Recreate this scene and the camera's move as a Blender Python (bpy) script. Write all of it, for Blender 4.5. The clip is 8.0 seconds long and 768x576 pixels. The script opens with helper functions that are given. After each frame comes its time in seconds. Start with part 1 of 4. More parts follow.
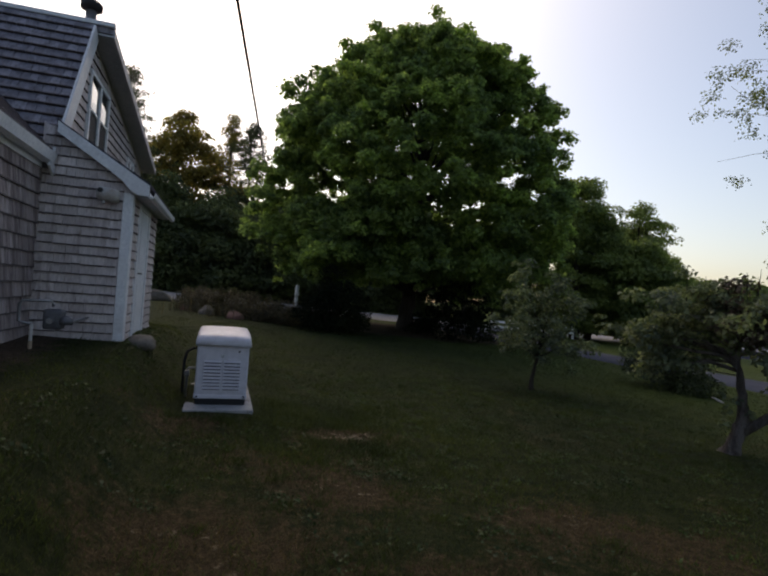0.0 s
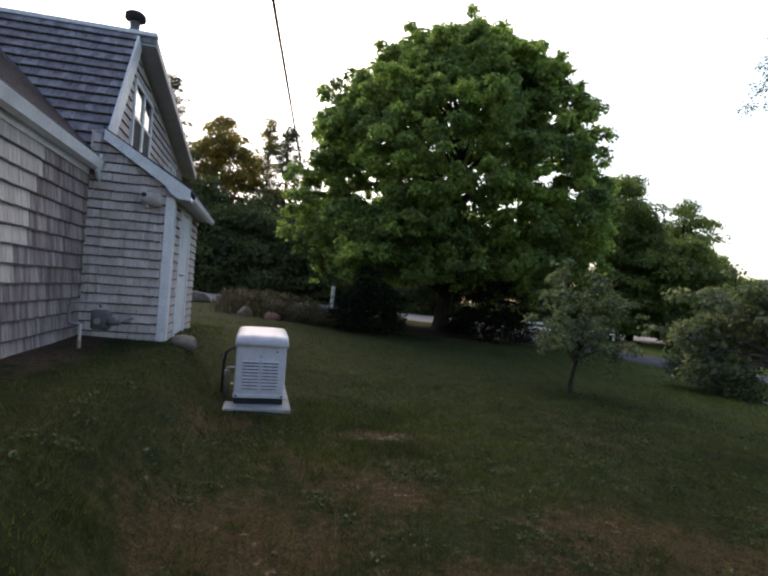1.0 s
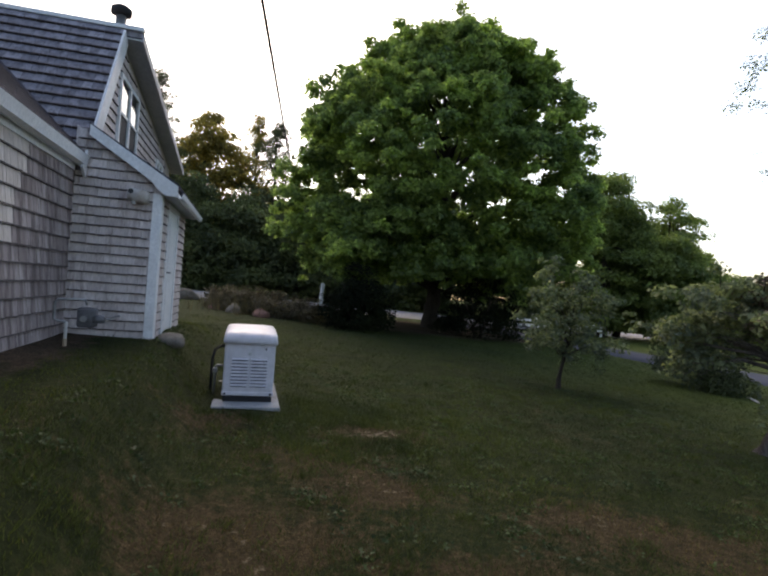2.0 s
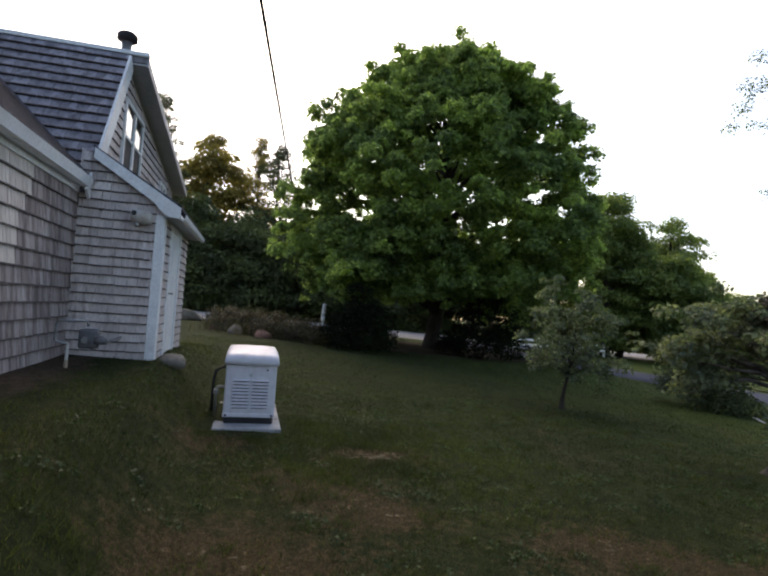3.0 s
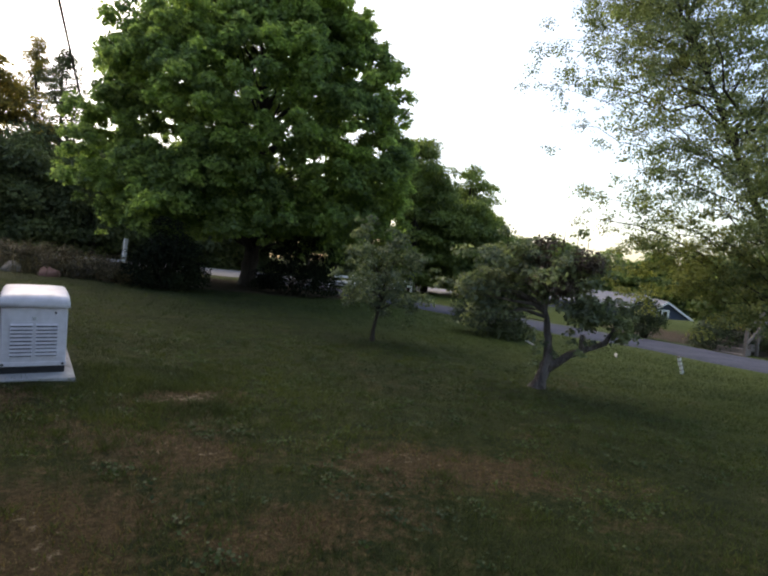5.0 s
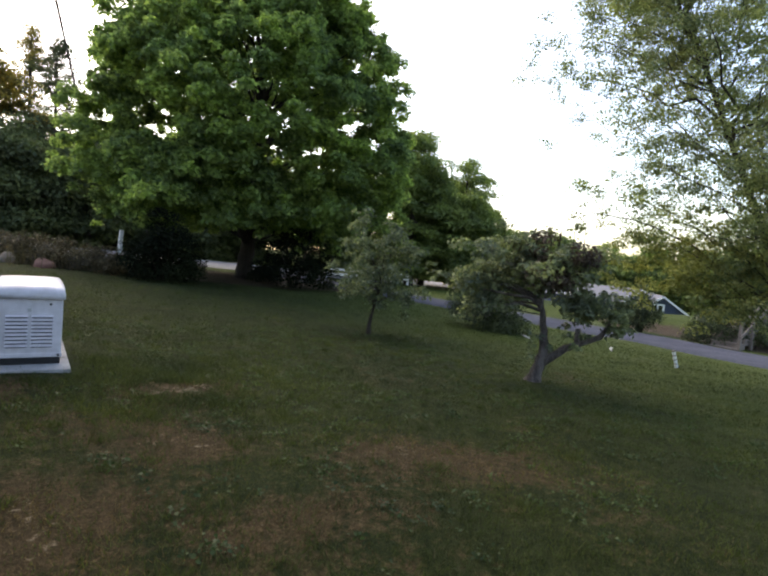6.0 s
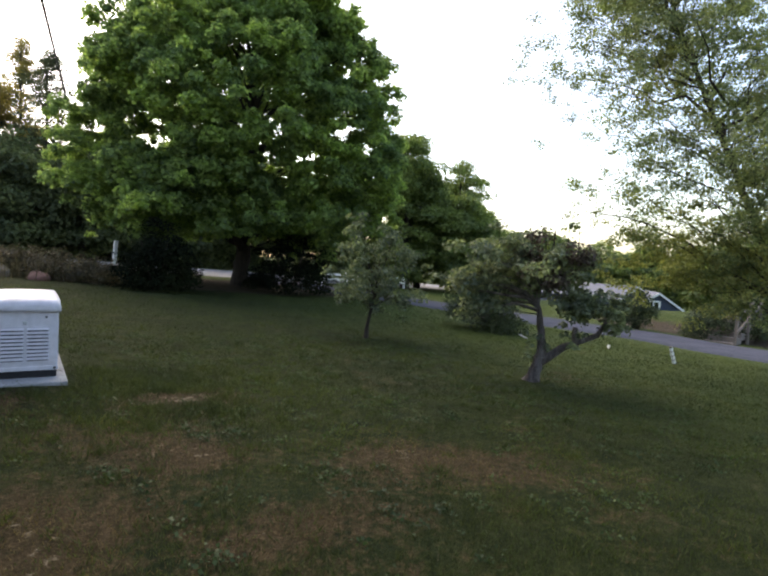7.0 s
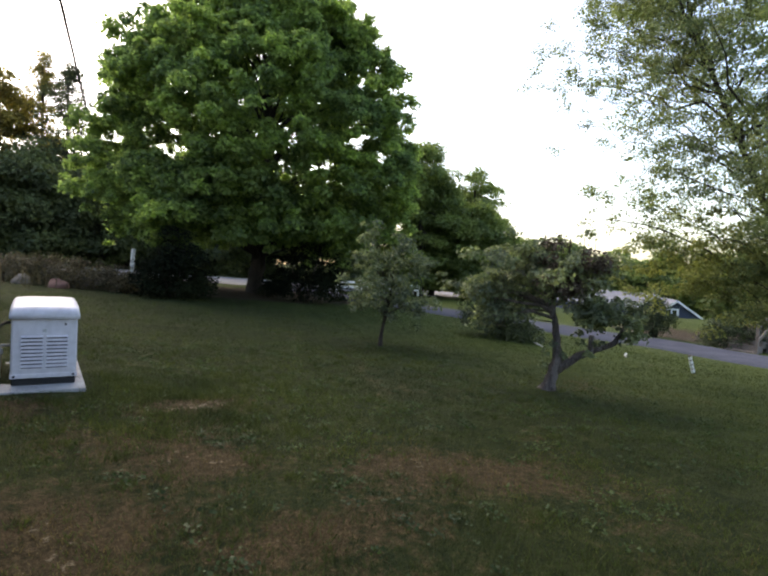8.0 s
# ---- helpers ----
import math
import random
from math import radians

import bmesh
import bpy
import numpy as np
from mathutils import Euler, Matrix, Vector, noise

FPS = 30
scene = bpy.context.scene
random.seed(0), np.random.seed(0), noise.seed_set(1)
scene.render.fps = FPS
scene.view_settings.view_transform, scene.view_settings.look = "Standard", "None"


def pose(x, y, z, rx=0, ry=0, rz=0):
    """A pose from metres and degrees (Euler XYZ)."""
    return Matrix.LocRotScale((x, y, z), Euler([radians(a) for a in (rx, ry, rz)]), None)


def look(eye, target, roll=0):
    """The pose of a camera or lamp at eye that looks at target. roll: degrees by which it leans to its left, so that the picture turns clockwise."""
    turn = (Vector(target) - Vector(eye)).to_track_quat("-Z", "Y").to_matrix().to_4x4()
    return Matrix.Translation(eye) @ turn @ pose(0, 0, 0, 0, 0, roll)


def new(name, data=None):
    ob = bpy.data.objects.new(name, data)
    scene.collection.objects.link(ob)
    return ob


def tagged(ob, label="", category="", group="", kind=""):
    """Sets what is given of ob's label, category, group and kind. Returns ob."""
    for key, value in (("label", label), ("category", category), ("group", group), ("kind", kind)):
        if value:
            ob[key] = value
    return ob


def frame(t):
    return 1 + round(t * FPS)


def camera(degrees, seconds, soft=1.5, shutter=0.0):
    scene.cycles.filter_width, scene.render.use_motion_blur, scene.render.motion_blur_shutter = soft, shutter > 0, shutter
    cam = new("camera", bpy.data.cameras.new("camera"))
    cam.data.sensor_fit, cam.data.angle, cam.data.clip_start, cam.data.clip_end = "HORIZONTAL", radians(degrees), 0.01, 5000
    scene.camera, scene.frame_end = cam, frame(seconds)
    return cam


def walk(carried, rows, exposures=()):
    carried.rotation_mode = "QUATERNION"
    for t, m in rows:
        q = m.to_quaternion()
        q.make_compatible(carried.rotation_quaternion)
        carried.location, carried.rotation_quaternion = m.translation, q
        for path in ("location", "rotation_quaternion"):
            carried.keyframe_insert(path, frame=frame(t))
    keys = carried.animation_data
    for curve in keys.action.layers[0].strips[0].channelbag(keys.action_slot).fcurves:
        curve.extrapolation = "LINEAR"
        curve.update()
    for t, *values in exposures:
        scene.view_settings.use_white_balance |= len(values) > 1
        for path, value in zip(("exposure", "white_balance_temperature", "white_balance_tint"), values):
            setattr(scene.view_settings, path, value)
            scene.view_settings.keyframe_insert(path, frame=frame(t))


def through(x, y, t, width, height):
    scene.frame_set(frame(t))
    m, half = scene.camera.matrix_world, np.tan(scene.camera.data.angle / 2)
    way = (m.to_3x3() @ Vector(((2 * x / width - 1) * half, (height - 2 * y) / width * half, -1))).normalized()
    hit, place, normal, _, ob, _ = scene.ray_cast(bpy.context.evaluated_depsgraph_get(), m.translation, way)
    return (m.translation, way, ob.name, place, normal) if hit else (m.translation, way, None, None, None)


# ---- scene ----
cam = camera(70.96, 8.0, soft=2.3)
EYE = 1.6
ROWS = [
    (0, 90.68, -4.36, -16.68),
    (0.5, 90.59, -3.89, -14.14),
    (1.0, 90.49, -4.22, -12.91),
    (1.5, 90.38, -5.13, -13.27),
    (1.7, 90.11, -4.41, -14.27),
    (2.8, 91.89, -3.0, -13.1),
    (3.0, 92.41, -3.99, -13.87),
    (3.5, 90.65, -6.73, -18.53),
    (3.8, 90.05, -8.64, -24.6),
    (4.0, 89.86, -9.2, -29.06),
    (4.5, 88.35, -5.79, -32.4),
    (4.7, 87.65, -4.47, -32.91),
    (6.0, 86.46, -4.74, -33.46),
    (6.5, 86.44, -5.54, -33.02),
    (7.0, 86.9, -3.27, -33.93),
    (7.5, 87.1, -4.27, -33.81),
    (8.0, 87.62, -3.19, -32.43),
]
SWAY = 0.05
walk(cam, [(t, pose(SWAY * math.sin(radians(-rz - 14)), SWAY * math.cos(radians(-rz - 14)), EYE, rx, ry, rz)) for t, rx, ry, rz in ROWS],
     exposures=[(0.0, 0.1, 7150, 13), (0.5, 0.42, 7150, 12), (1.0, 1.02, 7150, 12), (3.0, 1.08, 7150, 11), (4.0, 1.02, 7150, 11), (4.5, 1.03, 7150, 11), (6.0, 1.56, 7150, 10), (8.0, 1.6, 7150, 10)])

# ---- light: a bright hazy white evening sky, a soft veiled sun beyond the pines ----
SUN_AZ = -3.0    # compass degrees, clockwise from +y
SUN_EL = 42.0
world = bpy.data.worlds.new("world")
scene.world = world
world.use_nodes = True
wn = world.node_tree.nodes
sky = wn.new("ShaderNodeTexSky")
sky.sky_type = "NISHITA"
sky.sun_disc = False
sky.sun_elevation, sky.sun_rotation = radians(SUN_EL), radians(SUN_AZ)
sky.air_density, sky.dust_density, sky.ozone_density = 1.0, 2.5, 0.8
wn["Background"].inputs["Strength"].default_value = 0.15
world.node_tree.links.new(sky.outputs["Color"], wn["Background"].inputs["Color"])
sun = new("sun", bpy.data.lights.new("sun", "SUN"))
sun.data.energy, sun.data.angle, sun.data.color = 0.6, radians(60.0), (1.0, 0.93, 0.85)
sun_dir = Vector((math.sin(radians(SUN_AZ)) * math.cos(radians(SUN_EL)), math.cos(radians(SUN_AZ)) * math.cos(radians(SUN_EL)), math.sin(radians(SUN_EL))))
sun.matrix_world = look(sun_dir * 60, (0, 0, 0))


# ---- materials ----
def material(name, build):
    m = bpy.data.materials.new(name)
    m.use_nodes = True
    nt = m.node_tree
    build(nt, nt.nodes["Principled BSDF"])
    return m


def link(nt, a, b):
    nt.links.new(a, b)


def coords(nt, scale=1.0, stretch=(1, 1, 1), space="Object"):
    tc = nt.nodes.new("ShaderNodeTexCoord")
    mp = nt.nodes.new("ShaderNodeMapping")
    mp.inputs["Scale"].default_value = [scale * s for s in stretch]
    link(nt, tc.outputs[space], mp.inputs["Vector"])
    return mp.outputs["Vector"]


def noise_tex(nt, vec, scale, detail=4.0, rough=0.6):
    n = nt.nodes.new("ShaderNodeTexNoise")
    n.inputs["Scale"].default_value, n.inputs["Detail"].default_value, n.inputs["Roughness"].default_value = scale, detail, rough
    link(nt, vec, n.inputs["Vector"])
    return n.outputs["Fac"]


def ramp(nt, fac, stops):
    r = nt.nodes.new("ShaderNodeValToRGB")
    el = r.color_ramp.elements
    while len(el) < len(stops):
        el.new(0.5)
    for e, (p, c) in zip(el, stops):
        e.position, e.color = p, (*c, 1)
    link(nt, fac, r.inputs["Fac"])
    return r.outputs["Color"]


def mix(nt, fac, a, b, kind="MIX"):
    m = nt.nodes.new("ShaderNodeMix")
    m.data_type, m.blend_type = "RGBA", kind
    for sock, v in ((m.inputs["Factor"], fac), (m.inputs["A"], a), (m.inputs["B"], b)):
        if isinstance(v, (int, float)):
            sock.default_value = v
        elif isinstance(v, tuple):
            sock.default_value = (*v, 1)
        else:
            link(nt, v, sock)
    return m.outputs["Result"]


def bump(nt, bsdf, height, strength=0.4, distance=0.01):
    b = nt.nodes.new("ShaderNodeBump")
    b.inputs["Strength"].default_value, b.inputs["Distance"].default_value = strength, distance
    link(nt, height, b.inputs["Height"])
    link(nt, b.outputs["Normal"], bsdf.inputs["Normal"])


def plain(name, a, b, rough=0.7, scale=6.0, metal=0.0, relief=0.2, stretch=(1, 1, 1), spread=0.15, dirt=None, shine=0.4, deep=0.01):
    """Two tones of noise, a finer grain over them, and a little relief."""
    def build(nt, s):
        v = coords(nt, 1.0, stretch)
        big = noise_tex(nt, v, scale)
        fine = noise_tex(nt, v, scale * 9, 3.0)
        c = ramp(nt, big, [(0.5 - spread, a), (0.5 + spread, b)])
        c = mix(nt, 0.35, c, ramp(nt, fine, [(0.3, tuple(k * 0.6 for k in a)), (0.7, tuple(min(1, k * 1.25) for k in b))]))
        if dirt:
            c = mix(nt, ramp(nt, noise_tex(nt, v, scale * 0.4, 6.0), [(0.5, (0, 0, 0)), (0.75, (1, 1, 1))]), c, dirt)
        link(nt, c, s.inputs["Base Color"])
        s.inputs["Roughness"].default_value, s.inputs["Metallic"].default_value = rough, metal
        s.inputs["Specular IOR Level"].default_value = shine
        bump(nt, s, fine, relief, deep)
    return material(name, build)


def leafy(name, dark, light, through=0.35, rough=0.6, autumn=None, drifts=0.55, shine=0.25):
    """Leaves: each its own tone, light passing through the blade."""
    def build(nt, s):
        g = nt.nodes.new("ShaderNodeNewGeometry")
        c = ramp(nt, g.outputs["Random Per Island"], [(0.0, dark), (1.0, light)])
        drift = noise_tex(nt, coords(nt), drifts, 3.0)
        c = mix(nt, 1.0, c, ramp(nt, drift, [(0.36, (0.75, 0.78, 0.9)), (0.64, (1.52, 1.44, 1.05))]), "MULTIPLY")
        if autumn:
            c = mix(nt, ramp(nt, noise_tex(nt, coords(nt), 0.35, 2.0), [(0.5, (0, 0, 0)), (0.7, (1, 1, 1))]), c, autumn)
        link(nt, c, s.inputs["Base Color"])
        s.inputs["Roughness"].default_value = rough
        s.inputs["Specular IOR Level"].default_value = shine
        tr = nt.nodes.new("ShaderNodeBsdfTranslucent")
        link(nt, mix(nt, 1.0, c, (1.1, 1.22, 0.85), "MULTIPLY"), tr.inputs["Color"])
        mx = nt.nodes.new("ShaderNodeMixShader")
        mx.inputs["Fac"].default_value = through
        link(nt, s.outputs["BSDF"], mx.inputs[1])
        link(nt, tr.outputs["BSDF"], mx.inputs[2])
        link(nt, mx.outputs["Shader"], nt.nodes["Material Output"].inputs["Surface"])
    return material(name, build)


def lawn_build(nt, s):
    v = coords(nt)
    at = nt.nodes.new("ShaderNodeAttribute")
    at.attribute_name = "dry"
    mid = noise_tex(nt, v, 2.6, 6.0, 0.75)
    fine = noise_tex(nt, v, 45.0, 5.0, 0.75)
    ad = nt.nodes.new("ShaderNodeMath")
    ad.operation = "MULTIPLY_ADD"
    link(nt, mid, ad.inputs[0])
    ad.inputs[1].default_value = 1.7
    sub = nt.nodes.new("ShaderNodeMath")
    sub.operation = "SUBTRACT"
    sub.inputs[1].default_value = 1.3
    link(nt, at.outputs["Fac"], sub.inputs[0])
    link(nt, sub.outputs[0], ad.inputs[2])
    tuft = noise_tex(nt, v, 11.0, 4.0, 0.7)
    patch = nt.nodes.new("ShaderNodeMath")
    patch.operation = "MULTIPLY_ADD"
    link(nt, tuft, patch.inputs[0])
    patch.inputs[1].default_value = 1.1
    link(nt, ad.outputs[0], patch.inputs[2])
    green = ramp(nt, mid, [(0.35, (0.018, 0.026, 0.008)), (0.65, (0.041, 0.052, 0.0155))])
    # Open-sky brightness painted into the green, growing along x towards the drive.
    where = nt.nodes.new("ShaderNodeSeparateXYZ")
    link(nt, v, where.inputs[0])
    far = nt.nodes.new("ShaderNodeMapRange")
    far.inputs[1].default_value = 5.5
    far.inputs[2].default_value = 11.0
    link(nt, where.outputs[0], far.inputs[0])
    open_sky_green = ramp(nt, mid, [(0.35, (0.046, 0.065, 0.014)), (0.65, (0.086, 0.112, 0.025))])
    green = mix(nt, far.outputs[0], green, open_sky_green)
    brown = ramp(nt, fine, [(0.3, (0.046, 0.031, 0.016)), (0.7, (0.1, 0.07, 0.038))])
    c = mix(nt, ramp(nt, patch.outputs[0], [(0.3, (0, 0, 0)), (0.62, (0.9, 0.9, 0.9))]), green, brown)
    c = mix(nt, ramp(nt, patch.outputs[0], [(0.98, (0, 0, 0)), (1.25, (0.75, 0.75, 0.75))]), c, (0.19, 0.16, 0.115))
    so = nt.nodes.new("ShaderNodeAttribute")
    so.attribute_name = "soil"
    edge = nt.nodes.new("ShaderNodeMath")
    edge.operation = "MULTIPLY_ADD"
    link(nt, mid, edge.inputs[0])
    edge.inputs[1].default_value = 1.2
    link(nt, so.outputs["Fac"], edge.inputs[2])
    c = mix(nt, ramp(nt, edge.outputs[0], [(0.85, (0, 0, 0)), (1.15, (0.95, 0.95, 0.95))]), c, ramp(nt, fine, [(0.3, (0.045, 0.033, 0.025)), (0.7, (0.105, 0.076, 0.056))]))
    c = mix(nt, 0.8, c, ramp(nt, tuft, [(0.35, (0.55, 0.6, 0.5)), (0.65, (1.35, 1.3, 1.3))]), "MULTIPLY")
    c = mix(nt, 0.7, c, ramp(nt, fine, [(0.3, (0.25, 0.25, 0.25)), (0.7, (1.5, 1.5, 1.5))]), "MULTIPLY")
    link(nt, c, s.inputs["Base Color"])
    s.inputs["Roughness"].default_value = 0.95
    s.inputs["Specular IOR Level"].default_value = 0.1
    bump(nt, s, fine, 1.0, 0.04)


def shingle_build(nt, s, tones, streak, reach=0.5):
    oi = nt.nodes.new("ShaderNodeObjectInfo")
    gi = nt.nodes.new("ShaderNodeNewGeometry")
    ad = nt.nodes.new("ShaderNodeMath")
    ad.operation = "ADD"
    link(nt, oi.outputs["Random"], ad.inputs[0])
    link(nt, gi.outputs["Random Per Island"], ad.inputs[1])
    fr = nt.nodes.new("ShaderNodeMath")
    fr.operation = "FRACT"
    link(nt, ad.outputs[0], fr.inputs[0])
    c = ramp(nt, fr.outputs[0], tones)
    tc = nt.nodes.new("ShaderNodeNewGeometry")
    mp = nt.nodes.new("ShaderNodeMapping")
    mp.inputs["Scale"].default_value = (1, 1, 0.12)
    link(nt, tc.outputs["Position"], mp.inputs["Vector"])
    grain = noise_tex(nt, mp.outputs["Vector"], 60.0, 3.0)
    stain = noise_tex(nt, mp.outputs["Vector"], 9.0, 5.0, 0.7)
    c = mix(nt, 0.5, c, ramp(nt, grain, [(0.3, (0.55, 0.55, 0.55)), (0.7, (1.2, 1.2, 1.2))]), "MULTIPLY")
    c = mix(nt, ramp(nt, stain, [(reach, (0, 0, 0)), (reach + 0.18, (0.75, 0.75, 0.75))]), c, streak)
    link(nt, c, s.inputs["Base Color"])
    s.inputs["Roughness"].default_value = 0.9
    bump(nt, s, grain, 0.5, 0.004)


M = {}
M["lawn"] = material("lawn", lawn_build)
M["grass"] = leafy("grass_blades", (0.026, 0.037, 0.012), (0.07, 0.082, 0.031), 0.5)
M["clover"] = leafy("clover_leaf", (0.025, 0.044, 0.014), (0.052, 0.078, 0.028), 0.3)
M["straw"] = leafy("dry_grass_blades", (0.065, 0.046, 0.026), (0.135, 0.1, 0.06), 0.5)
M["asphalt"] = plain("asphalt", (0.055, 0.058, 0.078), (0.09, 0.094, 0.12), 1.0, 1.2, relief=0.3, shine=0.03)
M["street"] = plain("worn_street", (0.21, 0.2, 0.21), (0.29, 0.28, 0.285), 1.0, 0.8, shine=0.05)
M["wall_shingle"] = material("weathered_cedar", lambda nt, s: shingle_build(nt, s, [(0.0, (0.48, 0.42, 0.41)), (0.5, (0.58, 0.51, 0.5)), (1.0, (0.68, 0.61, 0.6))], (0.27, 0.21, 0.2)))
M["wall_streaked"] = material("streaked_cedar", lambda nt, s: shingle_build(nt, s, [(0.0, (0.26, 0.21, 0.2)), (0.5, (0.37, 0.305, 0.295)), (1.0, (0.49, 0.42, 0.405))], (0.08, 0.056, 0.058), 0.45))
M["wall_pale"] = material("paler_cedar", lambda nt, s: shingle_build(nt, s, [(0.0, (0.58, 0.5, 0.455)), (1.0, (0.74, 0.655, 0.605))], (0.4, 0.33, 0.3)))
M["roof_shingle"] = material("old_roof_shingle", lambda nt, s: shingle_build(nt, s, [(0.0, (0.20, 0.19, 0.22)), (0.6, (0.27, 0.255, 0.295)), (1.0, (0.33, 0.315, 0.355))], (0.07, 0.064, 0.078), 0.46))
# Shadow line under each shingle course, put into the edge colour.
M["butt_shadow"] = plain("painted_butt_shadow", (0.06, 0.048, 0.05), (0.11, 0.09, 0.09), 0.95, 9.0)
M["asphalt_roof"] = plain("asphalt_shingle", (0.035, 0.036, 0.05), (0.065, 0.067, 0.088), 0.95, 14.0, relief=0.6, shine=0.05)
M["trim"] = plain("white_painted_trim", (0.74, 0.745, 0.78), (0.84, 0.845, 0.87), 0.5, 3.0, dirt=(0.58, 0.57, 0.58))
M["soffit"] = plain("grey_soffit", (0.36, 0.36, 0.38), (0.45, 0.45, 0.46), 0.6, 3.0)
M["concrete"] = plain("concrete", (0.26, 0.26, 0.27), (0.38, 0.38, 0.385), 0.9, 5.0, relief=0.5, dirt=(0.15, 0.145, 0.14))
M["foundation"] = plain("foundation", (0.12, 0.10, 0.10), (0.2, 0.17, 0.16), 0.95, 4.0, relief=0.5)
M["gen_white"] = plain("powder_coated_white", (0.565, 0.545, 0.6), (0.59, 0.57, 0.625), 0.5, 1.2, relief=0.02)
M["dark_gap"] = plain("dark_gap", (0.03, 0.03, 0.032), (0.05, 0.05, 0.055), 0.8)
M["black_plastic"] = plain("black_plastic", (0.015, 0.015, 0.017), (0.025, 0.025, 0.028), 0.6, shine=0.2)
M["grey_metal"] = plain("grey_metal", (0.22, 0.22, 0.23), (0.32, 0.32, 0.33), 0.45, 8.0, metal=0.6)
M["meter_grey"] = plain("meter_grey", (0.09, 0.09, 0.10), (0.15, 0.15, 0.165), 0.55, 8.0, metal=0.3)
M["pale_pipe"] = plain("painted_pipe", (0.45, 0.43, 0.42), (0.55, 0.53, 0.5), 0.6, 8.0, dirt=(0.3, 0.22, 0.16))
M["yellow"] = plain("rusty_sleeve", (0.3, 0.22, 0.15), (0.42, 0.32, 0.23), 0.7)
M["stone"] = plain("field_stone", (0.1, 0.088, 0.076), (0.21, 0.185, 0.155), 0.9, 5.0, relief=0.7)
M["red_stone"] = plain("reddish_stone", (0.14, 0.07, 0.06), (0.2, 0.11, 0.09), 0.9, 5.0, relief=0.7)
M["bark"] = plain("dark_bark", (0.035, 0.03, 0.026), (0.075, 0.064, 0.055), 0.95, 5.0, relief=1.0, stretch=(1, 1, 0.25), deep=0.05, shine=0.1)
M["apple_bark"] = plain("grey_bark", (0.07, 0.058, 0.055), (0.22, 0.19, 0.18), 0.95, 9.0, relief=1.0, stretch=(1, 1, 0.3), deep=0.05, shine=0.1, spread=0.08)
M["maple_leaf"] = leafy("maple_leaf", (0.115, 0.162, 0.07), (0.29, 0.38, 0.132), 0.62)
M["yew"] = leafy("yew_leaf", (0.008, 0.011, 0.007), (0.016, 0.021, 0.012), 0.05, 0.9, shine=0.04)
M["apple_leaf"] = leafy("apple_leaf", (0.085, 0.106, 0.068), (0.205, 0.23, 0.15), 0.42, drifts=2.0)
M["copper_leaf"] = leafy("copper_leaf", (0.06, 0.045, 0.035), (0.12, 0.09, 0.07), 0.3)
M["birch_leaf"] = leafy("birch_leaf", (0.115, 0.14, 0.07), (0.255, 0.285, 0.14), 0.5, autumn=(0.22, 0.18, 0.06))
# Golden sunlight on the low birch boughs, given as leaf colour.
M["sun_gold_leaf"] = leafy("sun_gold_leaf", (0.15, 0.16, 0.06), (0.29, 0.285, 0.115), 0.5)
M["wood_leaf"] = leafy("woodland_leaf", (0.10, 0.135, 0.05), (0.20, 0.25, 0.098), 0.5)
# Low sun's warm light is held in this leaf colour, for oak and pine.
M["warm_leaf"] = leafy("sunset_tinted_leaf", (0.17, 0.14, 0.05), (0.34, 0.26, 0.09), 0.55)
M["needle"] = leafy("pine_needle", (0.05, 0.065, 0.04), (0.12, 0.13, 0.075), 0.35)
M["weed"] = leafy("dry_weeds", (0.045, 0.044, 0.03), (0.125, 0.1, 0.072), 0.3)
M["dark_leaf"] = leafy("understory_leaf", (0.07, 0.09, 0.05), (0.14, 0.17, 0.085), 0.4)
M["bush_leaf"] = leafy("bush_leaf", (0.032, 0.045, 0.026), (0.075, 0.095, 0.05), 0.3)
M["white_paint"] = plain("white_paint", (0.72, 0.72, 0.72), (0.82, 0.82, 0.82), 0.5)
M["blue_wall"] = plain("slate_blue_clapboard", (0.028, 0.038, 0.075), (0.045, 0.058, 0.10), 0.7, 2.0)
M["grey_roof"] = plain("pale_grey_roofing", (0.11, 0.115, 0.135), (0.16, 0.165, 0.19), 0.9, 2.0)
M["old_wood"] = plain("grey_timber", (0.15, 0.125, 0.11), (0.24, 0.2, 0.18), 0.9, 5.0)
M["cable"] = plain("cable_black", (0.02, 0.02, 0.02), (0.035, 0.035, 0.035), 0.6)


def glass_build(nt, s):
    s.inputs["Base Color"].default_value = (0.02, 0.022, 0.025, 1)
    s.inputs["Roughness"].default_value = 0.03
    s.inputs["Specular IOR Level"].default_value = 0.9
    bump(nt, s, noise_tex(nt, coords(nt), 3.0, 2.0), 0.02)


M["glass"] = material("window_glass", glass_build)


# ---- building blocks ----
def obj(name, bm, mat, parent=None, label="", smooth=False):
    me = bpy.data.meshes.new(name)
    bm.to_mesh(me)
    bm.free()
    for m in (mat if isinstance(mat, (list, tuple)) else [mat]):
        me.materials.append(m)
    if smooth:
        me.shade_smooth()
    ob = new(name, me)
    ob.parent = parent
    return tagged(ob, label=label)


def part(name, bm, mat, parent, label="", smooth=False):
    return obj(name, bm, mat, parent, label, smooth)


